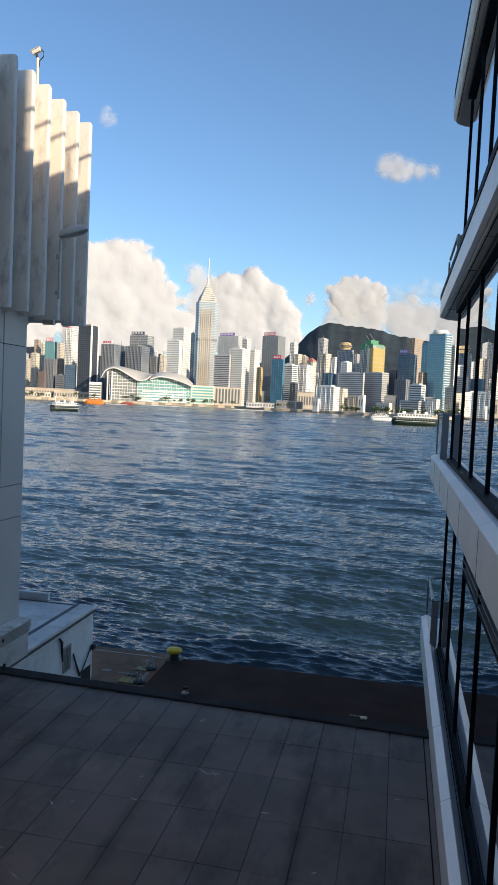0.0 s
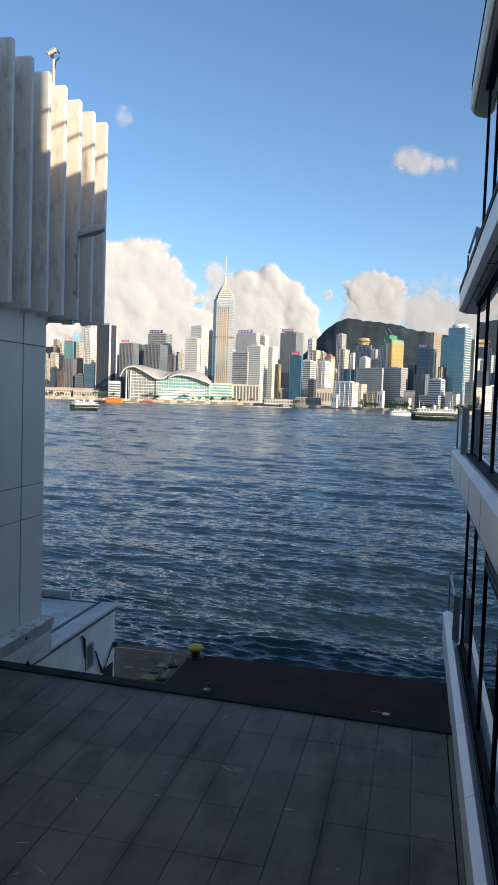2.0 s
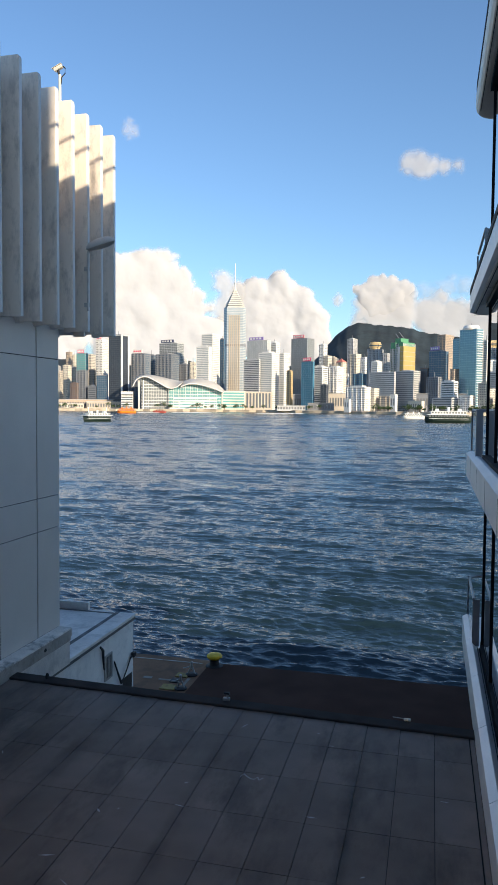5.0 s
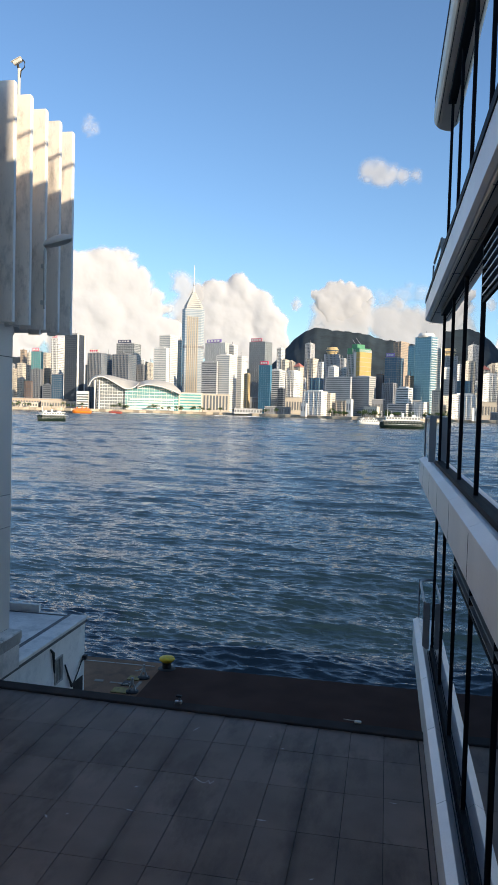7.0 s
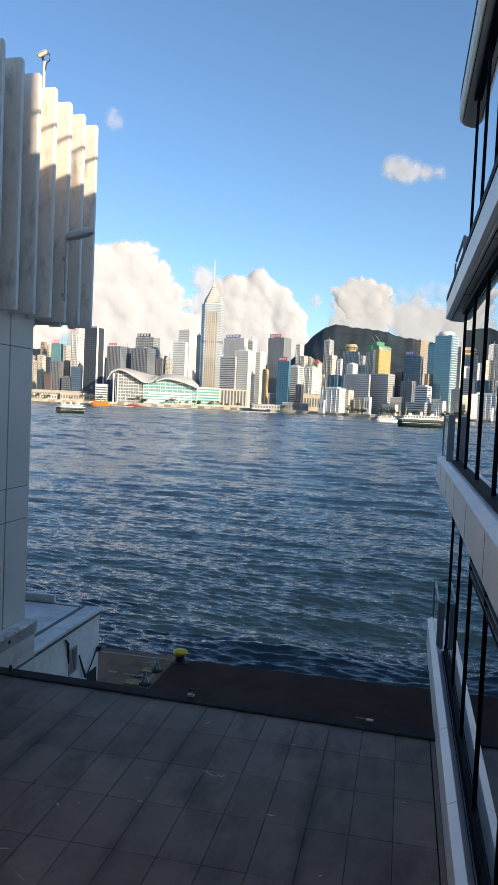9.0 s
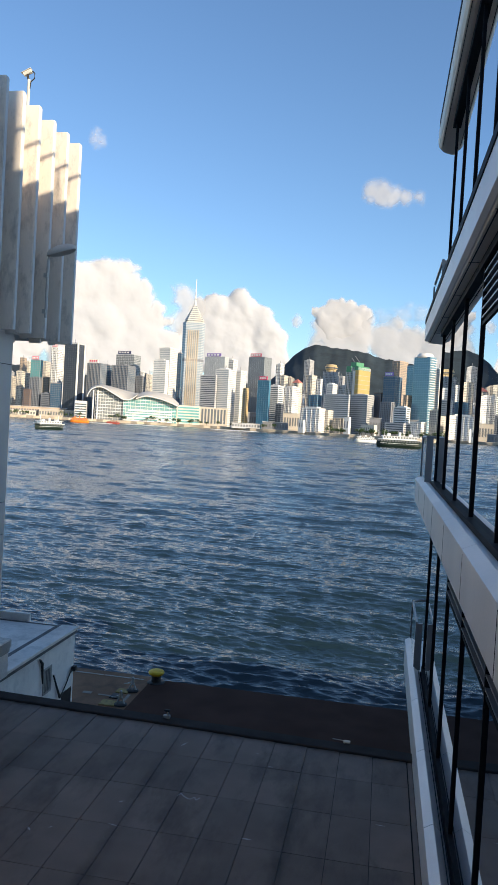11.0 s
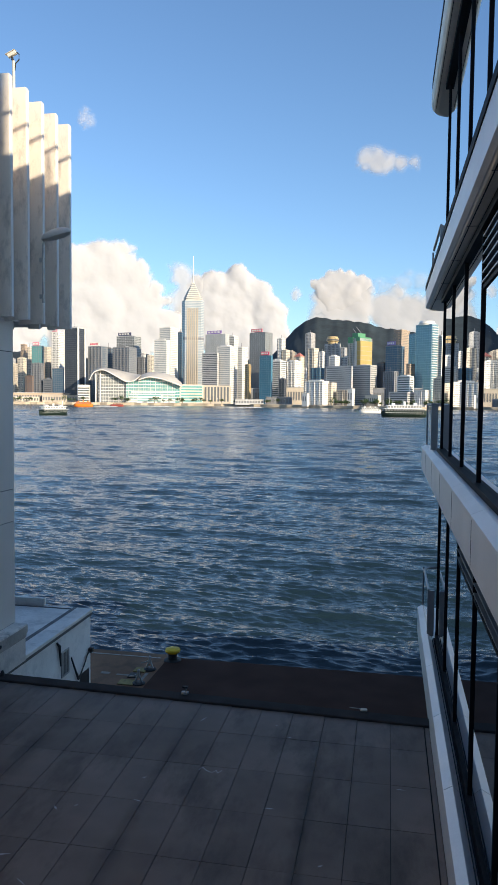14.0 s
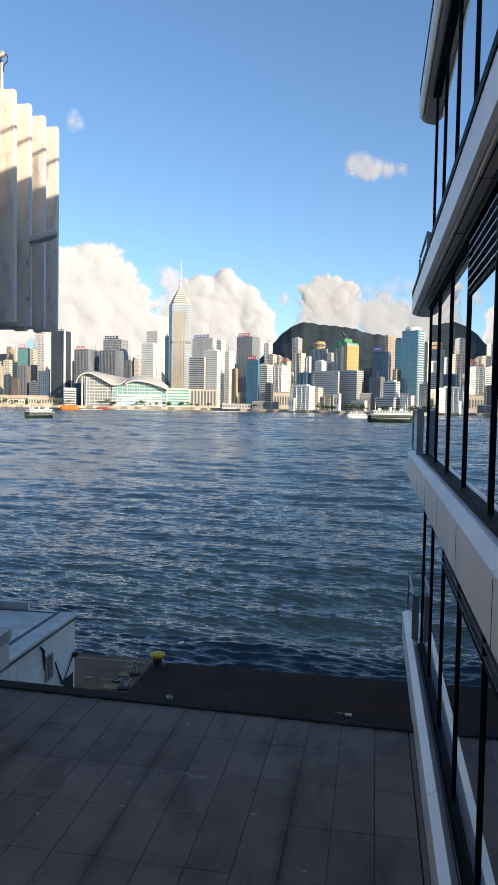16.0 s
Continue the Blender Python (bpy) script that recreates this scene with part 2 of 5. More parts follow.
# ---- water ----
def water_material():
    m, t, p = nodes_of("harbour_water")
    n = t.nodes.new
    p.inputs["Base Color"].default_value = (0.013, 0.029, 0.037, 1)
    p.inputs["IOR"].default_value = 1.5
    tc = n("ShaderNodeTexCoord")
    # open water is choppier than the lee of the quay; gusts roughen it in streaks
    sep, off, gn, gm = n("ShaderNodeSeparateXYZ"), n("ShaderNodeMapRange"), n("ShaderNodeTexNoise"), n("ShaderNodeMapping")
    t.links.new(tc.outputs["Object"], sep.inputs[0])
    t.links.new(sep.outputs[1], off.inputs[0])
    off.inputs[1].default_value, off.inputs[2].default_value, off.inputs[3].default_value, off.inputs[4].default_value = 40, 500, 0.025, 0.17
    gm.inputs["Scale"].default_value = (0.25, 1.0, 1)
    t.links.new(tc.outputs["Object"], gm.inputs[0])
    t.links.new(gm.outputs[0], gn.inputs["Vector"])
    gn.inputs["Scale"].default_value, gn.inputs["Detail"].default_value = 0.03, 5
    ga, gmul = n("ShaderNodeMapRange"), n("ShaderNodeMath")
    ga.inputs[1].default_value, ga.inputs[2].default_value, ga.inputs[3].default_value, ga.inputs[4].default_value = 0.35, 0.65, 0.4, 1.6
    t.links.new(gn.outputs[0], ga.inputs[0])
    gmul.operation = "MULTIPLY"
    t.links.new(off.outputs[0], gmul.inputs[0])
    t.links.new(ga.outputs[0], gmul.inputs[1])
    t.links.new(gmul.outputs[0], p.inputs["Roughness"])
    prev = None
    for scale, dist, strength, stretch in ((0.08, 0.06, 1.0, (0.30, 1.4, 1)), (0.75, 0.036, 1.0, (0.40, 1.5, 1)), (1.9, 0.036, 1.0, (0.50, 1.4, 1)), (4.2, 0.020, 1.0, (0.55, 1.3, 1)), (12.0, 0.003, 1.0, (0.8, 1.1, 1))):
        mp = n("ShaderNodeMapping")
        mp.inputs["Scale"].default_value = stretch
        mp.inputs["Rotation"].default_value = (0, 0, radians(12))
        t.links.new(tc.outputs["Object"], mp.inputs[0])
        w = n("ShaderNodeTexNoise")
        w.inputs["Scale"].default_value, w.inputs["Detail"].default_value = scale, 5
        t.links.new(mp.outputs[0], w.inputs["Vector"])
        b = n("ShaderNodeBump")
        b.inputs["Strength"].default_value, b.inputs["Distance"].default_value = strength, dist * 2.5
        t.links.new(w.outputs[0], b.inputs["Height"])
        if prev is not None:
            t.links.new(prev.outputs[0], b.inputs["Normal"])
        prev = b
    t.links.new(prev.outputs[0], p.inputs["Normal"])
    return m


def build_water():
    """One sheet: fine, wind-ruffled waves ahead, coarse and flat round about."""
    rng = np.random.default_rng(4)
    rows, cols, reach = 1400, 560, 1150.0
    az = np.radians(np.linspace(-36, 22, cols))
    d = 24.0 * (reach / 24.0) ** np.linspace(0, 1, rows)
    D, A = np.meshgrid(d, az, indexing="ij")
    X, Y = D * np.tan(A), D
    Z = np.zeros_like(X)
    spacing = D * math.log(reach / 24) / rows
    for i in range(130):
        if i < 66:
            L, slope = float(np.exp(rng.uniform(math.log(0.24), math.log(1.15)))), 0.050
        elif i < 100:
            L, slope = float(np.exp(rng.uniform(math.log(1.8), math.log(8)))), 0.023
        else:
            L, slope = float(np.exp(rng.uniform(math.log(8), math.log(36)))), 0.012
        th = rng.normal(radians(78), 0.27)
        k = 2 * math.pi / L
        ph = k * (X * math.cos(th) + Y * math.sin(th)) + rng.uniform(0, 6.28)
        fade = np.clip((L / spacing - 2.0) / 2, 0, 1)
        Z += fade * slope / k * (np.cos(ph) + 0.20 * np.cos(2 * ph))
    gust = 1 + 0.35 * np.sin(X * 0.05 + 1.3 * np.sin(Y * 0.04)) * np.sin(Y * 0.033 + 0.8)
    Z *= gust * np.clip((reach - D) / 150, 0, 1)
    verts = np.stack([X, Y, Z], -1).reshape(-1, 3).tolist()
    idx = np.arange(rows * cols).reshape(rows, cols)
    faces = np.stack([idx[:-1, :-1], idx[:-1, 1:], idx[1:, 1:], idx[1:, :-1]], -1).reshape(-1, 4).tolist()
    # the flat rest, out to the horizon and under the quay
    def at(i, j):
        return int(idx[i, j])
    k = len(verts)
    verts += [(-4500, 24, 0), (-4500, reach, 0), (4500, 24, 0), (4500, reach, 0), (-4500, -1500, 0), (4500, -1500, 0), (-4500, 4500, 0), (4500, 4500, 0)]
    left, right = [at(i, 0) for i in range(rows)], [at(i, cols - 1) for i in range(rows)]
    near, back = [at(0, j) for j in range(cols)], [at(rows - 1, j) for j in range(cols)]
    faces += [tuple(left + [k + 1, k]), tuple(reversed(right + [k + 3, k + 2])),
              tuple([k + 4, k + 5, k + 2] + near[::-1] + [k]), tuple([k + 1] + back + [k + 3, k + 7, k + 6])]
    me = bpy.data.meshes.new("water")
    me.from_pydata(verts, [], faces)
    me.materials.append(water_material())
    me.shade_smooth()
    return tagged(new("water", me), "wind-ruffled dark blue harbour water", "water", kind="structure")


build_water()

# ---- quay, terrace and enclosing walls ----
T = EYE - 6.0          # terrace level
Q = EYE - 9.0          # quay level


def structure(name, geo, material, label, category, smooth=False):
    return tagged(part(name, geo, material, smooth=smooth), label, category, kind="structure")


structure("quay", Geo().box(-60, 60, 14.1, 24.15, -4, Q).box(-60, -7.33, 24.15, 24.55, -4, Q - 0.02), M_CONC, "stained grey concrete quay beside the harbour", "quay")
structure("quay_coating", Geo().box(-7.33, 60, 14.15, 24.2, Q + 0.004, Q + 0.03, 0.008), M_QUAY, "dark brown coated strip of the quay", "pavement")
line = Geo()
rng = random.Random(3)
x = -16.0
while x < -7.7:
    step = rng.uniform(0.9, 1.6)
    line.box(x, min(x + step, -7.6), 24.05 + rng.uniform(0, 0.02), 24.13, Q + 0.004, Q + 0.012)
    x += step + rng.uniform(0.0, 0.05)
structure("edge_line", line, surface("worn_white_paint", (0.42, 0.39, 0.34), 0.8, 0, 0.3, 6, 60), "worn white painted line along the quay edge", "marking")
patches = Geo()
for px, py, w, d in ((-8.95, 22.4, 0.30, 0.18), (-8.3, 22.35, 0.5, 0.10), (-7.60, 22.1, 0.10, 1.1)):
    patches.box(px - w / 2, px + w / 2, py - d / 2, py + d / 2, Q + 0.004, Q + 0.010)
structure("patches", patches, surface("pale_mortar_patch", (0.27, 0.24, 0.20), 0.9, 0, 0.3, 5, 50), "pale repair patches on the quay", "marking")

terrace = structure("terrace", Geo().box(-8.9, 1.3, -0.4, 13.60, 4.2, T - 0.032).box(-8.9, 1.3, 13.3, 13.60, Q, 4.2), M_JOINT, "shaded roof terrace paved with dark grey pavers", "floor")
def edge_y(x):
    """Where the pavers end: the edge runs slightly askew to their rows."""
    return 13.65 - 0.044 * (x - 0.14)


edge = Geo().loft([[(x, edge_y(x), Q + 0.05), (x, edge_y(x), T + 0.030), (x, edge_y(x) + 0.015, T + 0.042), (x, edge_y(x) + 0.31, T + 0.045), (x, edge_y(x) + 0.325, T + 0.030), (x, edge_y(x) + 0.325, Q + 0.05)] for x in (-8.83, 0.86)])
structure("edge_flashing", edge, M_FLASH, "dark metal flashing along the terrace edge", "trim")
# the building that the camera looks out of, and the hidden neighbours that close the place
structure("wall_south", Geo().box(-40, 6, -1.2, -0.5, Q, EYE + 1.2), M_INNER, "plain wall of the building behind the camera", "wall")


# ---- the fin-clad building ----
WALL_X = -9.19
fin_house = thing("fin_clad_building", "grey metal-panelled building with an overhanging storey of vertical fins", "building", (WALL_X, 0, T))


def fin_building():
    o = fin_house
    z0, z1 = 0.30, 7.89                       # panel field above the kerb
    rows_z = [(z0, EYE - 3.11 - T), (EYE - 3.11 - T, EYE - 2.30 - T), (EYE - 2.30 - T, EYE + 1.115 - T), (EYE + 1.115 - T, z1)]
    cols_y = [(-0.5, 1.46), (1.46, 3.06), (3.06, 4.67), (4.67, 6.27), (6.27, 7.87), (7.87, 9.47), (9.47, 11.07), (11.07, 12.68), (12.68, 14.27), (14.27, 15.88), (15.88, 16.98)]
    part("wall_core", Geo().box(-25, -0.03, -0.5, 16.96, -6, z1), M_REVEAL, o, "dark joints between the panels")
    shared = {}
    for y0, y1 in cols_y:
        for k, (a, b) in enumerate(rows_z):
            if k == 1 and y1 < 12.7 and y0 > 6:
                continue
            key = (round(y1 - y0, 2), k)
            g = 0.024
            if key not in shared:
                shared[key] = Geo().box(-0.035, 0, g, y1 - y0 - g, 0.009, b - a - 0.009, 0.003).mesh("wall_panel", M_PANEL)
            ob = new("wall_panel", shared[key])
            ob.parent, ob.location = o, (0, y0, a)
    # louvred vents in the narrow row
    a, b = rows_z[1]
    for y0, y1 in cols_y:
        if y1 < 12.7 and y0 > 6:
            vent = part("louvre", Geo().box(-0.03, 0.004, y0 + 0.01, y0 + 0.045, a, b).box(-0.03, 0.004, y1 - 0.045, y1 - 0.01, a, b)
                        .box(-0.03, 0.004, y0 + 0.045, y1 - 0.045, b - 0.035, b - 0.005).box(-0.03, 0.004, y0 + 0.045, y1 - 0.045, a + 0.005, a + 0.035), M_PANEL, o, "grey ventilation louvre")
            n = 6
            h = (b - a - 0.07) / n
            slat = Geo().loft([[(-0.06, y, 0.10 * h), (-0.055, y, 0.0), (0.035, y, 0.30 * h), (0.035, y, 0.62 * h)] for y in (y0 + 0.045, y1 - 0.045)]).mesh("slat", M_FINEDGE)
            for i in range(n):
                s = new("slat", slat)
                s.parent, s.location = vent, (0, 0, a + 0.035 + i * h + 0.25 * h)
    # weathered kerb along the foot, face darker than top, with its cracked end
    wob = random.Random(5)
    part("kerb", Geo().loft([[(0.02, y, -0.02), (0.36 - 0.008 + wob.uniform(-0.006, 0.006), y, -0.02), (0.355 + wob.uniform(-0.006, 0.006), y, 0.255), (0.02, y, 0.26)] for y in np.linspace(-0.5, 16.88, 60)]), M_KERBFACE, o, "stained concrete kerb with a darker face at the foot of the wall")
    part("kerb_cap", Geo().loft([[(0.02, y, 0.262), (0.362 + wob.uniform(-0.008, 0.008), y, 0.262), (0.35 + wob.uniform(-0.01, 0.006), y, 0.297), (0.02, y, 0.318)] for y in np.linspace(-0.5, 16.9, 90)]), M_KERB, o, "pale top of the kerb with worn edges")
    for y in (9.4, 11.8, 13.55, 15.6):
        part("weep_hole", Geo().loft([[(x, y + 0.045 * math.cos(a), 0.13 + 0.045 * math.sin(a)) for a in [2 * math.pi * i / 10 for i in range(10)]] for x in (0.33, 0.366)]), M_REVEAL, o, "dark round weep hole")
    part("base_wall", Geo().box(-1.5, 0.33, 14.45, 16.86, -0.62, -0.022), M_HUTROOF, o, "stained pale base under the kerb")
    part("end_block", Geo().box(0.06, 0.30, 16.91, 17.08, 0.02, 0.26, 0.03), M_KERB, o, "loose mortar block at the kerb's end")
    # overhanging storey
    zb, zt = EYE + 1.90 - T, EYE + 7.32 - T
    part("upper_wall", Geo().box(-25, -0.05, -0.5, 18.4, zb + 0.02, zt - 0.25), M_PANEL, o, "grey metal wall behind the fins")
    part("soffit", Geo().box(-25, -0.02, -0.5, 18.6, zb - 0.015, zb + 0.015), M_SOFFIT, o)
    part("bracket", Geo().box(-0.30, -0.12, 17.05, 17.25, zb - 0.20, zb - 0.02), M_PANEL, o, "small grey bracket under the overhang")
    part("bracket", Geo().box(0.12, 0.42, 17.52, 17.60, zb - 0.16, zb + 0.05), M_PANEL, o, "small grey bracket under the overhang")
    # one fin: a folded sheet with a rounded nose, and a pale edge strip
    depth, h = 0.63, zt - zb
    prof = [(-0.05, 0.0), (0.60, -0.004), (0.617, 0.008), (0.617, 0.10), (0.60, 0.11), (-0.05, 0.11)]
    fin = Geo().loft([[(x, y, z) for x, y in prof] for z in (zb - 0.03, zb + 0.01, zt - 0.06, zt - 0.02)] + [[(x * 0.97, y * 0.9, zt) for x, y in prof]]).mesh("fin", M_FIN)
    strip = Geo().box(0.619, depth, 0.004, 0.104, zb - 0.03, zt - 0.05, 0.004).mesh("edge_strip", M_FINEDGE)
    clip = Geo().box(-0.02, 0.14, 0.0, 0.10, zb - 0.060, zb - 0.032).mesh("fin_clip", M_PANEL)
    n = 24
    for i in range(n):
        y = 18.92 - 0.79 * i
        f = new("fin", fin)
        f.parent = o
        f.location = (0, y, -0.012 * (i % 3))
        e = new("edge_strip", strip)
        e.parent = f
        c = new("fin_clip", clip)
        c.parent = f


fin_building()


# ---- the glazed building ----
GLASS_X, OUT_X, END_Y = 1.165, 0.86, 19.7
glazed = thing("glazed_building", "glazed harbour building with pale ledges, black mullions and mirror glass", "building", (0, 0, EYE))


def rounded_end(x0, x1, y, r, z, steps=6):
    """Plan outline of a slab from far behind to its rounded seaward end."""
    pts = [(x0, -0.5, z)]
    for i in range(steps + 1):
        a = math.pi - i * (math.pi / 2) / steps
        pts.append((x0 + r + r * math.cos(a), y - r + r * math.sin(a), z))
    return pts + [(x1, y, z), (x1, -0.5, z)]


def slab(zs, inset=0.0, x1=14.0, end=END_Y, r=0.45):
    """Floor slab from (level, set-back) pairs, from below."""
    return Geo().loft([[p for p in rounded_end(OUT_X + o, x1, end - o, r, z)] for z, o in zs])


def glazed_building():
    o = glazed
    joint_y = [10.21 + 2.4 * k for k in range(-4, 4)] + [END_Y - 0.25]
    # lowest ledge on the terrace: a peaked coping in lengths, on a plinth
    part("plinth", Geo().box(OUT_X, 1.5, -0.5, END_Y - 0.1, -6.05, -5.40), M_ALU, o, "pale metal plinth fascia")
    def coping_piece(y0, y1, z, peak):
        g = 0.006
        return Geo().loft([[(OUT_X - 0.012, y, z - 0.05), (OUT_X - 0.012, y, z), (0.975, y, z + peak), (1.105, y, z - 0.04), (1.105, y, z - 0.06)] for y in (y0 + g, y1 - g)])
    for k in range(len(joint_y) - 1):
        part("coping", coping_piece(joint_y[k], joint_y[k + 1], -5.36, 0.075), M_ALU, o)
    part("bedding", Geo().box(OUT_X + 0.004, 1.085, -0.5, END_Y - 0.3, -5.399, -5.368), M_REVEAL, o, "dark joints of the coping")
    part("sill", Geo().box(1.108, 1.50, -0.5, 17.0, -5.45, -5.38).box(1.13, 1.50, -0.5, 16.9, -5.38, -5.22), M_DARKMETAL, o, "black window sill")
    # first-floor band
    part("band", slab([(-1.74, 0.03), (-1.72, 0.0), (-1.202, 0.0)]), M_ALU, o, "pale metal ledge with panel joints")
    for k in range(len(joint_y) - 1):
        part("coping", Geo().loft([[(OUT_X - 0.010, y, -1.20), (OUT_X - 0.010, y, -1.16), (0.985, y, -1.10), (1.075, y, -1.115), (1.075, y, -1.20)] for y in (joint_y[k] + 0.006, joint_y[k + 1] - 0.006)]), M_ALU, o)
        part("panel_joint", Geo().box(OUT_X - 0.003, OUT_X + 0.01, joint_y[k] - 0.006, joint_y[k] + 0.006, -1.72, -1.20), M_REVEAL, o)
    part("bedding", Geo().box(OUT_X + 0.03, 1.07, -0.5, END_Y - 0.3, -1.199, -1.150), M_REVEAL, o, "dark joints of the coping")
    part("sill", Geo().box(1.08, 1.50, -0.5, 17.0, -1.40, -1.045), M_DARKMETAL, o, "black window sill")
    # second-floor band, seen from below
    part("band", slab([(2.33, 0.06), (2.36, 0.0), (2.78, 0.0)]), M_ALU, o, "pale metal fascia of the upper ledge")
    part("drip_edge", slab([(2.785, -0.015), (2.90, -0.015)]), M_DARKMETAL, o, "dark metal coping on the upper ledge")
    part("soffit", slab([(2.312, 0.10), (2.329, 0.08)]), M_SOFFIT, o, "grey soffit under the upper ledge")
    part("groove", Geo().box(0.985, 1.0, -0.5, END_Y - 0.6, 2.305, 2.311), M_REVEAL, o)
    part("head_frame", Geo().box(1.10, 1.50, -0.5, 17.0, 2.18, 2.300), M_DARKMETAL, o, "black window head")
    for y in joint_y:
        part("panel_joint", Geo().box(0.96, 1.11, y - 0.005, y + 0.005, 2.306, 2.3115), M_REVEAL, o)
    # roof slab with a rolled edge
    part("roof", slab([(6.93, 0.16), (6.96, 0.07), (7.03, 0.02), (7.12, 0.0), (7.36, 0.0)], end=19.15, r=0.5), M_SOFFIT, o, "grey rounded roof edge")
    part("roof_edge", slab([(7.365, -0.01), (7.50, -0.01)], end=18.75, r=0.5), M_DARKMETAL, o, "dark roof lip")
    part("groove", Geo().box(0.955, 0.967, -0.5, 18.4, 6.938, 6.956), M_REVEAL, o)
    part("head_frame", Geo().box(1.08, 1.50, -0.5, 17.0, 6.80, 6.925), M_DARKMETAL, o, "black window head")
    # glass and mullions, storey by storey
    mull = [16.75 - 2.28 * k for k in range(8)]
    for z0, z1 in ((-5.22, -1.75), (-1.044, 2.18), (2.90, 6.80)):
        me = Geo().box(GLASS_X - 0.03, GLASS_X + 0.06, -0.025, 0.025, z0, z1).mesh("mullion", M_DARKMETAL)
        for y in mull:
            ob = new("mullion", me)
            ob.parent, ob.location = o, (0, y, 0)
        for k in range(len(mull)):
            y1 = mull[k] - 0.035
            y0 = mull[k + 1] + 0.035 if k + 1 < len(mull) else -0.5
            z_top, z_low = z1, z0
            if k >= 3 and z1 > 2.0 and z1 < 3.0:
                z_top = z1 - 0.75
            if k >= 2 and z1 < -1.0:
                z_top = z1 - 0.85
            part("window_pane", Geo().box(GLASS_X, GLASS_X + 0.02, y0, y1, z_low, z_top), M_GLASS, o, "mirror-coated window pane")
            if z_top < z1:
                lou = part("louvre", Geo().box(GLASS_X + 0.05, GLASS_X + 0.08, y0, y1, z_top, z1).box(GLASS_X - 0.02, GLASS_X + 0.05, y0, y1, z_top + 0.0, z_top + 0.05), M_DARKMETAL, o, "dark louvre above the window")
                n = 6
                hh = (z1 - z_top - 0.06) / n
                sl = Geo().box(GLASS_X - 0.03, GLASS_X + 0.045, y0, y1, 0, 0.022).mesh("slat", M_STEEL)
                for i in range(n):
                    s = new("slat", sl)
                    s.parent, s.location = lou, (0, 0, z_top + 0.09 + i * hh)
    part("end_glass", Geo().box(GLASS_X + 0.03, 14, 16.72, 16.78, -5.3, 6.9), M_GLASS, o, "seaward glazing")
    part("core", Geo().box(1.6, 13.5, -0.5, 16.6, -6.0, 6.9).box(2.2, 13.5, -0.5, 19.0, Q - EYE, -6.0), M_REVEAL, o, "dark interior behind the glass")
    # unseen set-back roof mass and rail shade the fins; added block shades the quay
    part("roof_shade_mass", Geo().box(2.0, 14, -0.5, 18.0, 7.5, 9.45).box(2.0, 5.0, -0.5, 5.5, 9.45, 12.6), M_INNER, o, "unseen plain set-back roof mass that shades the fins")
    # out of view, put here only to keep the quay in shadow
    part("quay_shade_block", Geo().box(3.0, 30, 19.8, 25.0, Q - EYE, -6.3), M_INNER, o, "unseen low plain block added to shade the quay")
    part("roof_rail", Geo().box(1.98, 2.03, -0.5, 18.0, 10.32, 10.40), M_STEEL, o, "steel roof rail")
    for y in range(1, 18, 3):
        part("roof_rail_post", Geo().box(1.985, 2.025, y, y + 0.04, 9.45, 10.32), M_STEEL, o)


glazed_building()


def balcony_rail(z, y0, y1, x, label, h=1.05):
    """Glass balustrade at the seaward end of a ledge: posts, panes, top rail."""
    o = thing("balcony_rail", label, "railing", (x, y0, EYE + z), group="balcony rails of the glazed building")
    L = y1 - y0
    part("post", Geo().box(-0.02, 0.13, -0.02, 0.04, 0, h), M_STEEL, o, "broad steel end post")
    part("post", Geo().box(-0.02, 0.03, L - 0.03, L + 0.02, 0, h), M_STEEL, o)
    part("top_rail", Geo().tube([(0, 0, h), (0, L - 0.35, h), (0.05, L - 0.15, h), (0.2, L - 0.02, h), (0.45, L, h), (2.0, L, h)], 0.03), M_STEEL, o, smooth=True)
    part("glass_panel", Geo().box(0.0, 0.012, 0.05, L - 0.04, 0.06, h - 0.05), M_CLEAR, o, "clear glass balustrade panel")
    part("glass_panel", Geo().box(0.06, 2.0, L - 0.012, L, 0.06, h - 0.05), M_CLEAR, o, "clear glass balustrade panel")
    return o


balcony_rail(-5.34, 17.0, 19.4, 0.98, "curved steel and glass balcony rail above the terrace ledge")
balcony_rail(-1.13, 17.3, 19.4, 0.98, "steel and glass balcony rail on the pale ledge")
balcony_rail(2.90, 15.6, 18.4, 0.97, "steel and glass balcony rail on the upper ledge", 0.66)


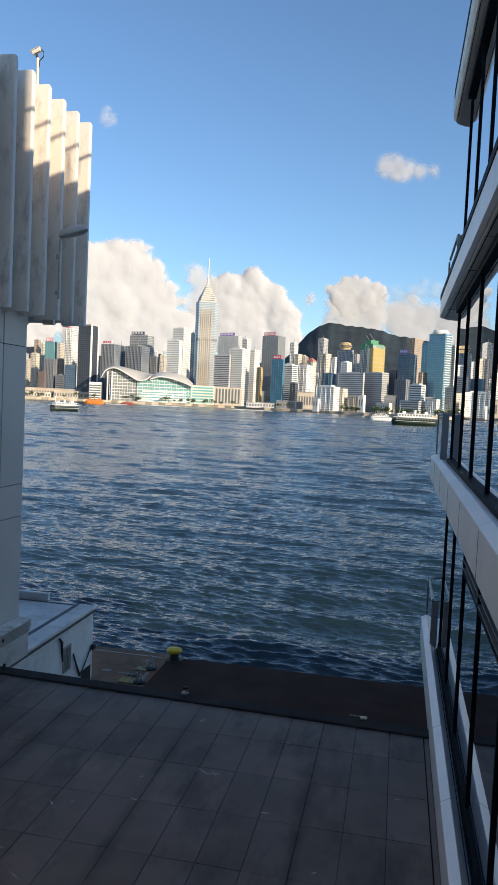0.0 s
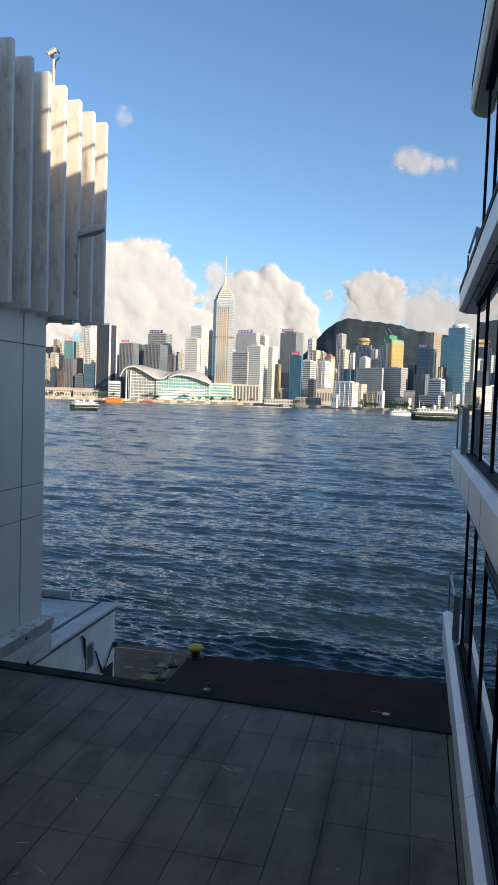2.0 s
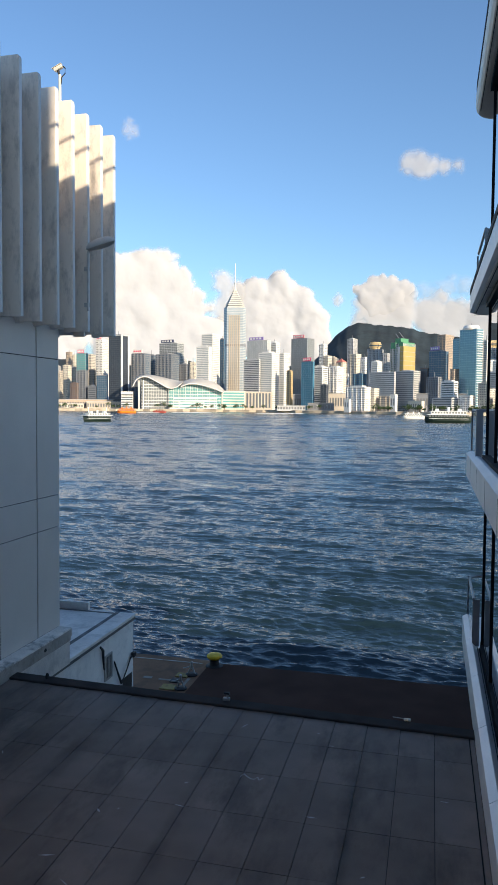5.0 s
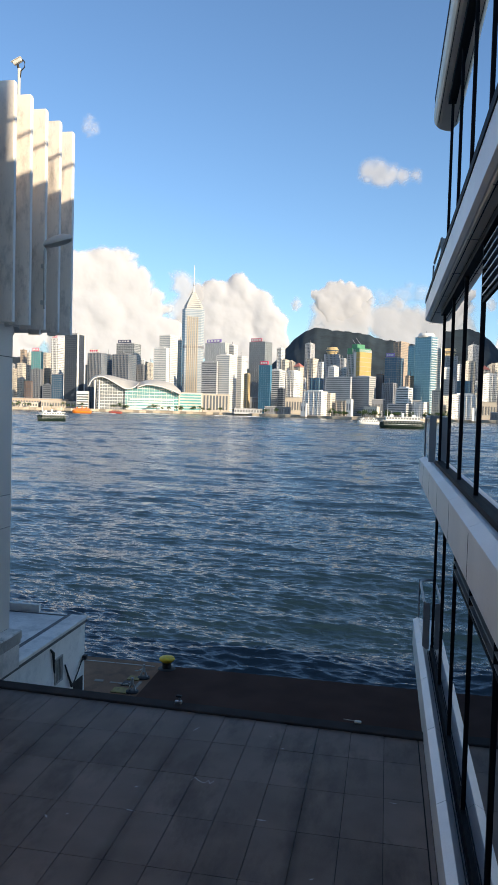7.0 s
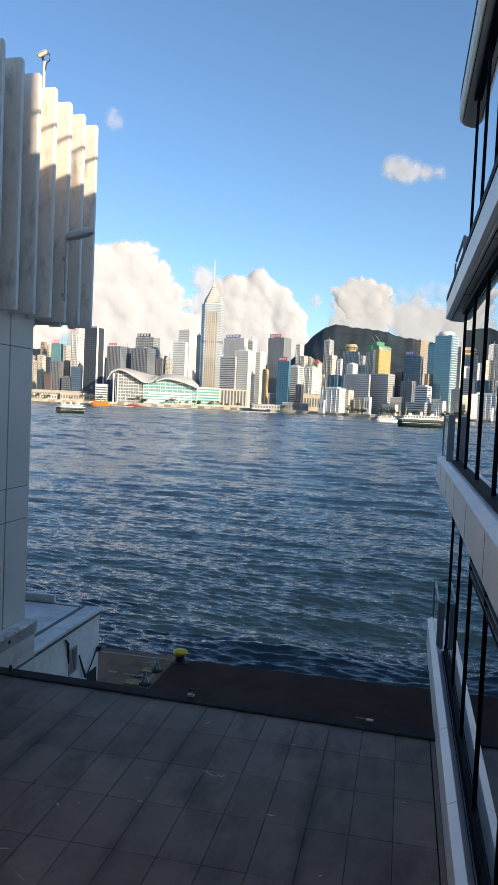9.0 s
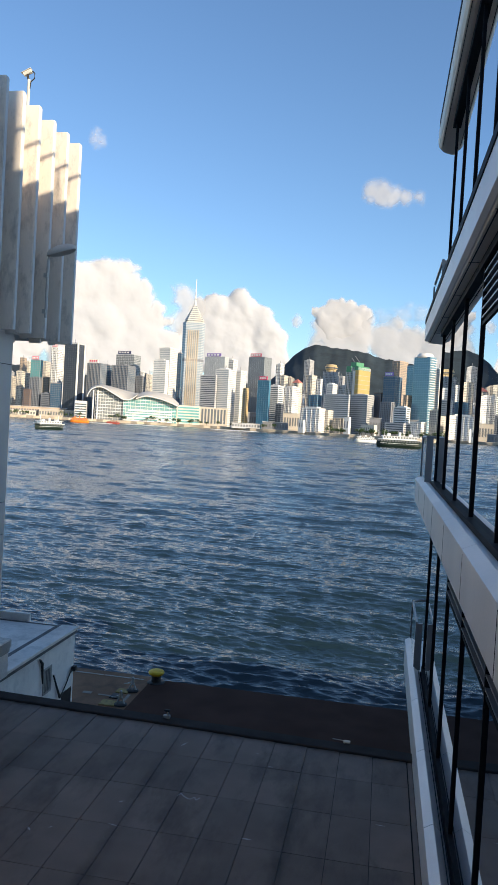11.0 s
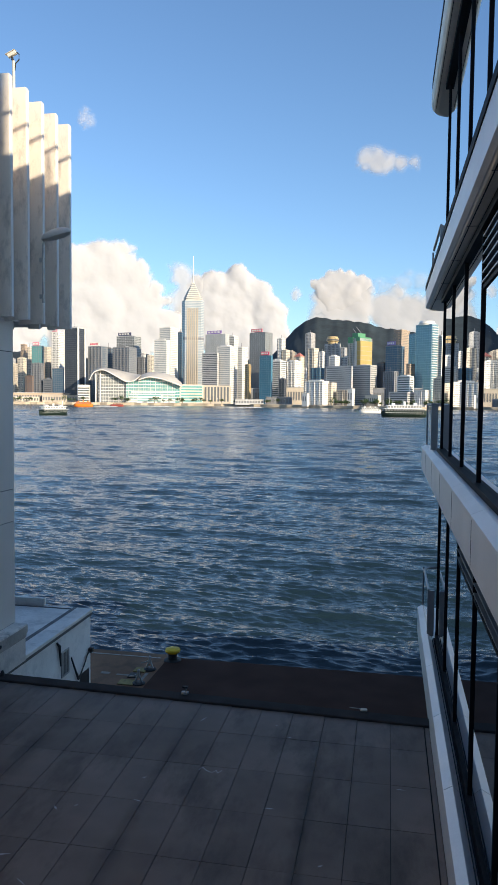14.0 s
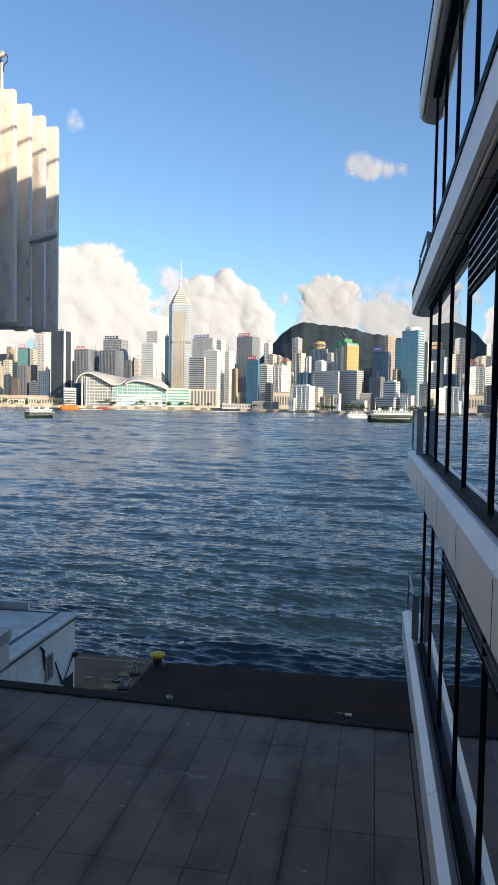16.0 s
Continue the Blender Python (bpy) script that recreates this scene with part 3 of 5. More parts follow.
# ---- things on the quay and on the near walls ----
def hut():
    o = thing("quay_hut", "low white painted hut with a flat grey roof on the quay", "hut", (-9.06, 17.0, Q))
    part("wall", Geo().box(-7, -0.02, -2.86, 4.48, 0, 2.28), M_HUT, o, "white painted walls with grey stains")
    part("roof", Geo().box(-7.1, 0.05, -2.88, 4.55, 2.28, 2.38, 0.015), M_HUTROOF, o, "flat pale grey roof slab")
    part("roof_kerb", Geo().box(-0.60, -0.48, -2.8, 4.5, 2.38, 2.392).box(-7.1, -0.62, 4.3, 4.36, 2.38, 2.40), M_SEAM, o, "dark bitumen seam on the roof")
    part("upstand", Geo().box(-7.1, -1.55, 4.45, 4.55, 2.38, 2.62, 0.01), M_HUT, o, "white roof upstand")
    part("drip_trim", Geo().box(0.0, 0.040, -2.86, 4.5, 2.20, 2.285), M_SEAM, o, "dark drip edge under the roof")
    vent = part("vent", Geo().box(-0.02, 0.015, 2.35, 2.40, 1.0, 1.65).box(-0.02, 0.015, 2.80, 2.85, 1.0, 1.65).box(-0.02, 0.015, 2.35, 2.85, 1.65, 1.70).box(-0.02, 0.015, 2.35, 2.85, 0.95, 1.0), M_GALV, o, "small barred grey window")
    for i in range(4):
        part("bar", Geo().box(-0.015, 0.01, 2.45 + 0.1 * i, 2.49 + 0.1 * i, 1.0, 1.65), M_GALV, vent)
    part("window_back", Geo().box(-0.02, -0.012, 2.40, 2.80, 1.0, 1.65), M_WIN, o)
    part("conduit", Geo().tube([(0.03, 2.0, 2.1), (0.04, 2.15, 1.95), (0.03, 2.2, 1.6), (0.03, 2.25, 1.35)], [0.025, 0.045, 0.03, 0.02]), M_PIPE, o, "black cable bundle", smooth=True)
    part("conduit", Geo().tube([(0.03, 2.95, 1.35), (0.04, 3.2, 0.9), (0.05, 3.4, 0.55), (0.04, 3.6, 0.62), (0.04, 3.9, 0.85), (0.04, 4.1, 1.05), (0.04, 4.3, 1.12)], [0.022, 0.03, 0.04, 0.02, 0.02, 0.022, 0.035]), M_PIPE, o, "drooping black cables", smooth=True)
    part("lamp_box", Geo().box(0.0, 0.12, 4.25, 4.42, 1.05, 1.2, 0.015), M_IRON, o, "small black lamp box")
    part("door", Geo().box(-0.03, -0.012, 3.65, 4.36, 0, 0.55), M_IRON, o, "dark doorway")


hut()


def bollard(x, y):
    o = thing("mooring_bollard", "yellow-capped black iron mooring bollard at the quay edge", "bollard", (x, y, Q))
    part("base", Geo().lathe(0, 0, [(0.30, 0.0), (0.30, 0.04), (0.20, 0.07)], 20), M_IRON, o, smooth=True)
    part("stem", Geo().lathe(0, 0, [(0.17, 0.05), (0.155, 0.15), (0.165, 0.28)], 20), M_IRON, o, smooth=True)
    part("cap", Geo().lathe(0, 0, [(0.17, 0.26), (0.25, 0.32), (0.27, 0.37), (0.25, 0.42), (0.14, 0.46), (0.03, 0.47)], 20), M_YBOLL, o, "yellow painted mushroom cap", smooth=True)


bollard(-7.12, 23.95)


def mooring_hook(x, y):
    o = thing("mooring_post", "weathered galvanised mooring post with crossed arms on the quay", "mooring post", (x, y, Q), group="mooring posts on the quay")
    part("base_plate", Geo().lathe(0, 0, [(0.26, 0), (0.26, 0.05), (0.20, 0.08)], 14), M_IRON, o, smooth=True)
    part("leg", Geo().tube([(0.14, 0, 0.07), (0.05, 0, 0.32)], [0.045, 0.035]), M_GALV, o, smooth=True)
    part("leg", Geo().tube([(-0.14, 0, 0.07), (-0.05, 0, 0.32)], [0.045, 0.035]), M_GALV, o, smooth=True)
    part("stem", Geo().lathe(0, 0, [(0.07, 0.28), (0.055, 0.5), (0.06, 0.56), (0.03, 0.60)], 12), M_GALV, o, smooth=True)
    part("arm", Geo().tube([(-0.02, 0.0, 0.40), (-0.22, 0.02, 0.30), (-0.40, 0.05, 0.26)], [0.03, 0.026, 0.02]), M_GALV, o, smooth=True)
    o.scale = (0.78, 0.78, 0.78)


mooring_hook(-7.58, 21.75)
mooring_hook(-7.62, 22.98)
for k, (x, y, w, d, mat, lab) in enumerate(((-7.98, 21.75, 0.5, 0.42, M_DULLYELLOW, "worn yellow painted steel cover plate"), (-7.95, 22.35, 0.34, 0.4, M_IRON, "dark steel cover plate"), (-7.9, 22.85, 0.4, 0.36, M_DULLYELLOW, "worn yellow painted steel cover plate"))):
    tagged(part("cover_plate", Geo().box(x - w / 2, x + w / 2, y - d / 2, y + d / 2, Q + 0.004, Q + 0.035, 0.008), mat), lab + " on the quay", "plate", "cover plates on the quay")


def edge_lamp():
    o = thing("edge_light", "small white spotlight on a thin arm at the terrace edge", "light", (-0.38, 13.98, T + 0.045))
    part("arm", Geo().tube([(0, 0, 0.0), (0, 0, 0.03), (-0.05, 0.02, 0.045), (-0.24, 0.03, 0.05)], 0.008), M_GALV, o, smooth=True)
    part("head", Geo().box(-0.03, 0.10, -0.04, 0.04, 0.02, 0.055, 0.01), M_CCTV, o, "white lamp head")


edge_lamp()


def edge_post():
    o = thing("edge_post", "small weathered steel fixing post on the terrace edge", "post", (-3.92, 14.06, T + 0.045))
    part("foot", Geo().box(-0.07, 0.07, -0.04, 0.04, 0, 0.06, 0.01), M_GALV, o)
    part("stem", Geo().tube([(0.02, 0, 0.05), (0.02, 0, 0.14)], 0.02), M_GALV, o, smooth=True)
    part("head", Geo().box(-0.05, 0.06, -0.03, 0.03, 0.13, 0.17, 0.008), M_IRON, o)


edge_post()
tagged(part("edge_stud", Geo().lathe(-8.0, 14.2, [(0.04, T + 0.045), (0.04, T + 0.11), (0.02, T + 0.16)], 10), M_IRON, smooth=True), "black stud on the terrace flashing", "stud")


def chalk_marks():
    g = Geo()
    r = random.Random(8)
    for cx, cy in ((-2.9, 11.25), (-7.3, 10.6)):
        p = Vector((cx, cy, T + 0.003))
        for i in range(7):
            q = p + Vector((r.uniform(0.03, 0.08), r.uniform(-0.10, 0.12), 0))
            side = Vector((q.y - p.y, p.x - q.x, 0)).normalized() * r.uniform(0.006, 0.014)
            g.add([p - side, p + side, q + side, q - side], [(0, 1, 2, 3)])
            p = q
    for i in range(26):
        cx, cy, a = r.uniform(-8, 0.6), r.uniform(5, 13.3), r.uniform(0, 3.1)
        L, w = r.uniform(0.03, 0.12), r.uniform(0.008, 0.02)
        d, s = Vector((math.cos(a) * L, math.sin(a) * L, 0)), Vector((-math.sin(a) * w, math.cos(a) * w, 0))
        c = Vector((cx, cy, T + 0.003))
        g.add([c - d, c + s, c + d, c - s], [(0, 1, 2, 3)])
    structure("scuff_marks", g, surface("pale_scuffs", (0.40, 0.40, 0.40), 0.9), "pale scuffs and bird droppings on the pavers", "marking")


chalk_marks()


def fin_lamp():
    o = thing("wall_lamp", "grey flat-headed lamp on a short pole by the fins", "lamp", (-8.50, 17.22, EYE + 2.35))
    part("pole", Geo().tube([(0, 0, 0), (0, 0, 1.42), (0.03, 0, 1.52)], 0.032), M_GALV, o, "thin steel pole", smooth=True)
    part("bracket", Geo().box(-0.08, 0.02, -0.05, 0.05, 0.1, 0.2), M_GALV, o)
    part("bracket", Geo().box(-0.08, 0.02, -0.05, 0.05, 1.0, 1.1), M_GALV, o)
    rings = []
    for s, w, h in ((-0.02, 0.06, 0.07), (0.05, 0.14, 0.12), (0.25, 0.18, 0.17), (0.5, 0.18, 0.16), (0.66, 0.12, 0.10), (0.71, 0.04, 0.03)):
        rings.append([(s, w * math.cos(a), 1.56 + 0.24 * s + h * max(math.sin(a), -0.35)) for a in [2 * math.pi * i / 14 for i in range(14)]])
    head = part("head", Geo().loft(rings), M_LAMP, o, "flat grey lamp head", smooth=True)
    part("lens", Geo().loft([[(u, -0.10, 1.535 + 0.24 * u), (u, 0.10, 1.535 + 0.24 * u), (u, 0.10, 1.56 + 0.24 * u), (u, -0.10, 1.56 + 0.24 * u)] for u in (0.18, 0.58)]), surface("frosted_lamp_lens", (0.16, 0.16, 0.17), 0.3), head)


fin_lamp()


def security_camera():
    o = thing("security_camera", "cream security camera on a pole above the fins", "camera", (-8.93, 16.62, EYE + 7.25))
    part("pole", Geo().tube([(0, 0, 0), (0, 0, 0.72)], 0.035), M_CCTV, o, smooth=True)
    part("joint", Geo().tube([(0, 0, 0.70), (-0.03, 0, 0.76), (-0.04, 0, 0.82)], 0.03), M_IRON, o, smooth=True)
    body = Geo().box(-0.17, 0.14, -0.06, 0.06, -0.05, 0.06, 0.015)
    h = part("housing", body, M_CCTV, o, "cream camera housing")
    h.location, h.rotation_euler = (-0.03, 0, 0.88), (0, radians(-24), 0)
    h.scale = (0.72, 0.8, 0.8)
    sh = part("sunshield", Geo().box(-0.22, 0.15, -0.07, 0.07, 0.066, 0.08, 0.005), M_CCTV, h)
    part("cable", Geo().tube([(0.08, 0, 0.92), (0.14, 0, 0.86), (0.14, 0, 0.74), (0.05, 0, 0.66), (0.03, 0, 0.5)], 0.014), M_PIPE, o, "black looping cable", smooth=True)


security_camera()


# ---- the far shore ----
SHORE = [(-36, 1430), (-22, 1400), (-12, 1340), (-8, 1280), (-4, 1190), (0, 1130), (5, 1110), (25, 1110)]


def shore_range(az):
    return float(np.interp(az, [a for a, _ in SHORE], [r for _, r in SHORE]))


def polar(az, r, z=0.0):
    return (r * math.sin(radians(az)), r * math.cos(radians(az)), z)


def shore():
    az = np.linspace(-36, 25, 120)
    front = [polar(a, shore_range(a) + 3 * math.sin(a * 5)) for a in az]
    back = [polar(a, 2600) for a in az]
    g, w = Geo(), Geo()
    for i in range(len(az) - 1):
        (x0, y0, _), (x1, y1, _) = front[i], front[i + 1]
        (u0, v0, _), (u1, v1, _) = back[i], back[i + 1]
        g.add([(x0, y0, 4.0), (x1, y1, 4.0), (u1, v1, 4.6), (u0, v0, 4.6)], [(0, 1, 2, 3)])
        w.add([(x0, y0, -3), (x1, y1, -3), (x1, y1, 3.9), (x0, y0, 3.9)], [(0, 1, 2, 3)])
        w.add([(x0, y0, 3.9), (x1, y1, 3.9), (x1, y1 + 1.2, 4.5), (x0, y0 + 1.2, 4.5)], [(0, 1, 2, 3)])
    structure("ground", g, M_SHORE, "pale paved promenade and city ground", "ground")
    structure("sea_wall", w, M_SEAWALL, "dark stone sea wall of the far shore", "wall")


shore()


def hill():
    """Wooded ridge behind the city, from a few broad rises and fine tree-top roughness."""
    na, nr = 420, 26
    az = np.linspace(-40, 24, na)
    ridge = 3.25 + 0.30 * np.sin(az * 0.9 + 1) + 0.12 * np.sin(az * 2.3)
    main = np.interp(az, (-11, -9.2, -8.4, -7.95, -6.93, -6.2, -5.5, -4.8, -3.91, -2.19, -0.91, 0.36, 3, 8, 24), (2.2, 3.2, 4.1, 4.66, 5.79, 6.2, 6.33, 6.28, 6.12, 6.0, 5.6, 5.40, 5.0, 4.3, 2))
    main = np.convolve(np.pad(main, 2, mode="edge"), np.ones(5) / 5, "valid") + 0.03 * np.sin(az * 3.1) + 0.03 * np.sin(az * 7.7 + 1)
    top = np.maximum(ridge, main)
    verts, faces = [], []
    for j in range(nr):
        s = j / (nr - 1)
        r = 2350 + 700 * s
        for i in range(na):
            rough = noise.fractal(Vector((az[i] * 1.1, s * 5, 3.0)), 0.8, 2.0, 6)
            h = EYE + math.tan(radians(top[i])) * 3050
            z = h * (s ** 0.85) * (1 + 0.035 * rough * (1 - s) * 2) + 1.6 * noise.fractal(Vector((az[i] * 14, s * 40, 0)), 0.8, 2.0, 3)
            verts.append(polar(az[i], r, max(z, 0)))
    for j in range(nr - 1):
        for i in range(na - 1):
            a = j * na + i
            faces.append((a, a + 1, a + na + 1, a + na))
    structure("hill", Geo().add(verts, faces), M_HILL, "wooded mountain ridge behind the city, hazed blue in its colour", "hill", smooth=True)


hill()


def tower(kind, label, x, y, w, d, h, turn, style, wall, glass, floor, sign=None, strips=False, spire=None, drum=None, crown=None, balcony=False):
    """A far building: body, storeys of windows, roof house, and its signs or crown."""
    o = thing(kind, label, "building", (x, y, 4), turn, group="buildings of the far shore")
    hw, hd = w / 2, d / 2
    r = random.Random(int(abs(x) * 7 + h * 13 + w))
    core = glass if style in ("bands", "curtain") else wall
    part("wall", Geo().box(-hw, hw, -hd, hd, -2, h), core, o)
    g = Geo()
    n = max(3, int(h / floor))
    if style == "bands":
        for k in range(n + 1):
            z = k * h / n
            g.box(-hw - 0.35, hw + 0.35, -hd - 0.35, hd + 0.35, max(z - floor * 0.28, 0), min(z + floor * 0.27, h + 0.6))
        for s in (-1, 1):
            g.box(s * hw - 0.7, s * hw + 0.7, -hd - 0.45, -hd + 0.5, 0, h + 0.6)
        g.box(hw - 0.5, hw + 0.45, hd - 0.9, hd + 0.45, 0, h + 0.6)
        part("banding", g, wall, o, kind="stuff")
    elif style == "curtain":
        for k in range(1, n + 1):
            z = k * h / n
            g.box(-hw - 0.16, hw + 0.16, -hd - 0.16, hd + 0.16, z - 0.45, z + 0.1)
        for k in range(int(w / 4.5) + 1):
            xx = -hw + k * w / max(1, int(w / 4.5))
            g.box(xx - 0.16, xx + 0.16, -hd - 0.22, -hd, 0, h + 0.8)
        for k in range(int(d / 4.5) + 1):
            yy = -hd + k * d / max(1, int(d / 4.5))
            g.box(hw, hw + 0.22, yy - 0.16, yy + 0.16, 0, h + 0.8)
        part("curtain_grid", g, wall, o, kind="stuff")
    elif style == "ribs":
        for k in range(int(w / 3.4) + 1):
            xx = -hw + k * w / max(1, int(w / 3.4))
            g.box(xx - 0.8, xx + 0.8, -hd - 0.9, -hd, 0, h + 0.5)
        for k in range(int(d / 3.4) + 1):
            yy = -hd + k * d / max(1, int(d / 3.4))
            g.box(hw, hw + 0.9, yy - 0.8, yy + 0.8, 0, h + 0.5)
        part("ribbing", g, wall, o, kind="stuff")
        b = Geo()
        for k in range(n):
            z = (k + 0.3) * h / n
            b.box(-hw - 0.3, hw + 0.3, -hd - 0.3, hd + 0.1, z, z + floor * 0.62)
        part("glazing", b, glass, o, kind="stuff")
    elif style == "grid":
        mx, my = max(2, int(w / 3.2)), max(2, int(d / 3.2))
        for k in range(n):
            z = (k + 0.3) * h / n
            for i in range(mx):
                if r.random() < 0.93:
                    xx = -hw + (i + 0.5) * w / mx
                    g.box(xx - 0.85, xx + 0.85, -hd - 0.12, -hd + 0.1, z, z + floor * 0.5)
            for i in range(my):
                if r.random() < 0.93:
                    yy = -hd + (i + 0.5) * d / my
                    g.box(hw - 0.1, hw + 0.12, yy - 0.85, yy + 0.85, z, z + floor * 0.5)
        part("glazing", g, glass, o, kind="stuff")
        led = Geo()
        for i in range(1, mx, 3):
            xx = -hw + i * w / mx
            led.box(xx - 0.35, xx + 0.35, -hd - 0.7, -hd, 0, h - 1)
        part("pier_lines", led, wall, o, kind="stuff")
    else:
        for i in range(max(2, int(w / 4))):
            xx = -hw + (i + 0.5) * w / max(2, int(w / 4))
            g.box(xx - 1, xx + 1, -hd - 0.1, -hd + 0.1, h * 0.35, h * 0.75)
        part("glazing", g, glass, o, kind="stuff")
    top = h
    if style != "plain" and not (spire or drum or crown):
        a, b_ = r.uniform(0.45, 0.75), r.uniform(0.4, 0.7)
        rh = r.uniform(2.5, 6.0) if h > 40 else 2.0
        roof = part("roof_house", Geo().box(-hw * a, hw * a * r.uniform(0.6, 1), -hd * b_, hd * b_, h, h + rh * 0.6), wall if wall is not M_BLUEP else M_GREY, o)
        part("parapet", Geo().box(-hw - 0.2, hw + 0.2, -hd - 0.2, -hd + 0.6, h, h + 1.2).box(hw - 0.6, hw + 0.2, -hd, hd, h, h + 1.2), wall, o)
        if r.random() < 0.5:
            part("mast", Geo().box(-0.3, 0.3, -0.3, 0.3, h, h + rh + r.uniform(3, 8)), M_GREY, roof)
    if sign is not None:
        bd = part("rooftop_sign", Geo().box(-hw * 0.85, hw * 0.6, -hd + 0.8, -hd + 1.6, h + 2.0, h + 8.5), sign, o, "rooftop sign board")
        for s in (-0.8, 0.5):
            part("sign_post", Geo().box(hw * s, hw * s + 0.5, -hd + 1.6, -hd + 2.2, h, h + 8), M_GREY, bd)
        m = 4
        for i in range(m):
            x0 = -hw * 0.75 + i * (hw * 1.25 / m)
            part("sign_bar", Geo().box(x0, x0 + hw * 0.8 / m, -hd + 0.55, -hd + 0.8, h + 3.6, h + 6.9), M_WHITE if sign is not M_WHITE else M_RED, bd)
    if strips:
        for s, t_ in ((hw - 0.2, hw + 1.6), (-hw - 0.6, -hw + 0.5)):
            part("corner_strip", Geo().box(s, t_, -hd - 0.8, -hd + 3.2, 0, h + 1), M_WHITE, o, "pale corner strip")
        part("corner_strip", Geo().box(hw - 0.2, hw + 0.8, hd - 3, hd + 0.4, 0, h + 1), M_WHITE, o, "pale corner strip")
        part("cornice", Geo().box(-hw - 0.5, hw + 0.9, -hd - 0.6, hd + 0.5, h - 1.0, h + 1.2), M_LGREY, o)
    if spire is not None:
        part("pointed_roof", Geo().add([(-hw - 1, -hd - 1, h), (hw + 1, -hd - 1, h), (hw + 1, hd + 1, h), (-hw - 1, hd + 1, h), (0, 0, h + w * 0.55)], [(3, 2, 1, 0), (0, 1, 4), (1, 2, 4), (2, 3, 4), (3, 0, 4)]), spire, o, "pointed red roof")
    if drum is not None:
        dr = part("drum", Geo().lathe(0, 0, [(hw * 0.75, h), (hw * 0.75, h + 4), (hw * 0.92, h + 5), (hw * 0.95, h + 11), (hw * 0.8, h + 12), (hw * 0.8, h + 15), (hw * 0.3, h + 16)], 28), drum, o, "golden round drum", smooth=True)
        part("window_band", Geo().lathe(0, 0, [(hw * 0.97, h + 6.5), (hw * 0.97, h + 9)], 28), M_DGLASS, dr)
    if crown is not None:
        part("netting", Geo().box(-hw * 0.45, hw * 0.5, -hd * 0.9, hd * 0.4, h, h + 11).box(-hw * 1.02, -hw * 0.2, -hd * 1.02 - 1, 0, h - 9, h + 3).box(hw * 0.4, hw * 1.03, -hd - 1.2, hd * 0.9, h - 5, h + 3), crown, o, "green safety netting")
        for s, zz, lean in ((-0.5, 14, -9), (0.15, 17, -10)):
            part("crane", Geo().tube([(hw * s, 0, h), (hw * s, 0, h + zz - 5), (hw * s + lean, -3, h + zz + 8)], 0.7, 5), M_GREY, o, "tower crane")
        part("sheeting", Geo().box(hw + 0.95, hw + 1.6, -hd, hd, 0, h - 5).box(hw * 0.55, hw + 1.6, -hd - 1.5, -hd - 0.95, 0, h - 5), M_YELLOW, o, "yellow protective sheeting")
        lifts = Geo()
        for k in range(1, int(h / 9)):
            lifts.box(hw * 0.55 - 0.1, hw + 1.75, -hd - 1.65, -hd - 1.5, 9 * k, 9 * k + 1.1).box(hw + 1.6, hw + 1.75, -hd, hd, 9 * k, 9 * k + 1.1)
        part("scaffold_lift", lifts, M_TAN, o, kind="stuff")
        part("pale_strip", Geo().box(hw * 0.15, hw * 0.75, -hd - 1.3, -hd, 0, h - 6), M_WHITE, o)
    if balcony:
        bal = Geo()
        for k in range(n):
            z = k * h / n
            bal.box(hw, hw + 2.2, -hd + 1, hd, z, z + 1.1)
        part("balcony_stack", bal, M_WHITE, o, "stacked white balconies", "stuff")
        part("crown_ring", Geo().lathe(0, 0, [(hw * 0.8, h), (hw * 0.85, h + 3), (hw * 0.7, h + 7), (hw * 0.6, h + 7)], 24), M_WHITE, o, "rounded white crown", smooth=True)
    return o


tower("apartment_tower", "beige apartment tower with rows of small dark windows", -748, 1379, 16.2, 11.2, 73.9, -7.6, "grid", M_BEIGE, M_WIN, 3.6)
tower("apartment_tower", "cream apartment tower with a dense window grid", -751, 1423, 13.9, 11.6, 88.4, -8.3, "grid", M_CREAM, M_WIN, 3.6)
tower("apartment_tower", "tall tan apartment tower behind lower blocks", -816, 1556, 10.7, 10.5, 127.0, -8.4, "grid", M_TAN, M_WIN, 3.6)
tower("apartment_tower", "slim cream apartment tower on the far shore", -828, 1606, 7.9, 10.9, 123.4, -8.7, "grid", M_CREAM, M_WIN, 3.6)
tower("office_block", "low brown office block on the far shore", -691, 1339, 15.8, 5.5, 49.1, -8.9, "grid", M_BROWN, M_WIN, 3.6)
tower("office_tower", "grey ribbed lower shaft of an office tower", -697, 1384, 21.7, 7.5, 75.8, -9.5, "ribs", M_GREY, M_DGLASS, 3.6)
tower("office_tower", "office tower with a teal glass head and rooftop sign", -715, 1421, 22.2, 9.6, 113.4, -9.5, "curtain", M_GREY, M_TEAL, 4, sign=M_PINK)
tower("apartment_tower", "beige apartment tower on the slope", -796, 1627, 14.3, 17.6, 125.6, -10.0, "grid", M_BEIGE, M_WIN, 3.6)
tower("office_block", "grey banded office block on the far shore", -668, 1377, 18.9, 11.2, 44.8, -10.3, "bands", M_GREY, M_DGLASS, 3.6)
tower("apartment_tower", "tan apartment tower between offices on the far shore", -725, 1491, 14.6, 10.1, 82.1, -10.2, "grid", M_TAN, M_WIN, 3.6)
tower("office_tower", "white office tower with a red rooftop sign", -697, 1478, 17.3, 21.9, 146.1, -10.8, "grid", M_WHITE, M_WIN, 3.6, sign=M_PINK)
tower("office_block", "dark blue glass office block on the far shore", -642, 1368, 29.5, 5.6, 65.2, -11.3, "curtain", M_GREY, M_BGLASS, 3.6)
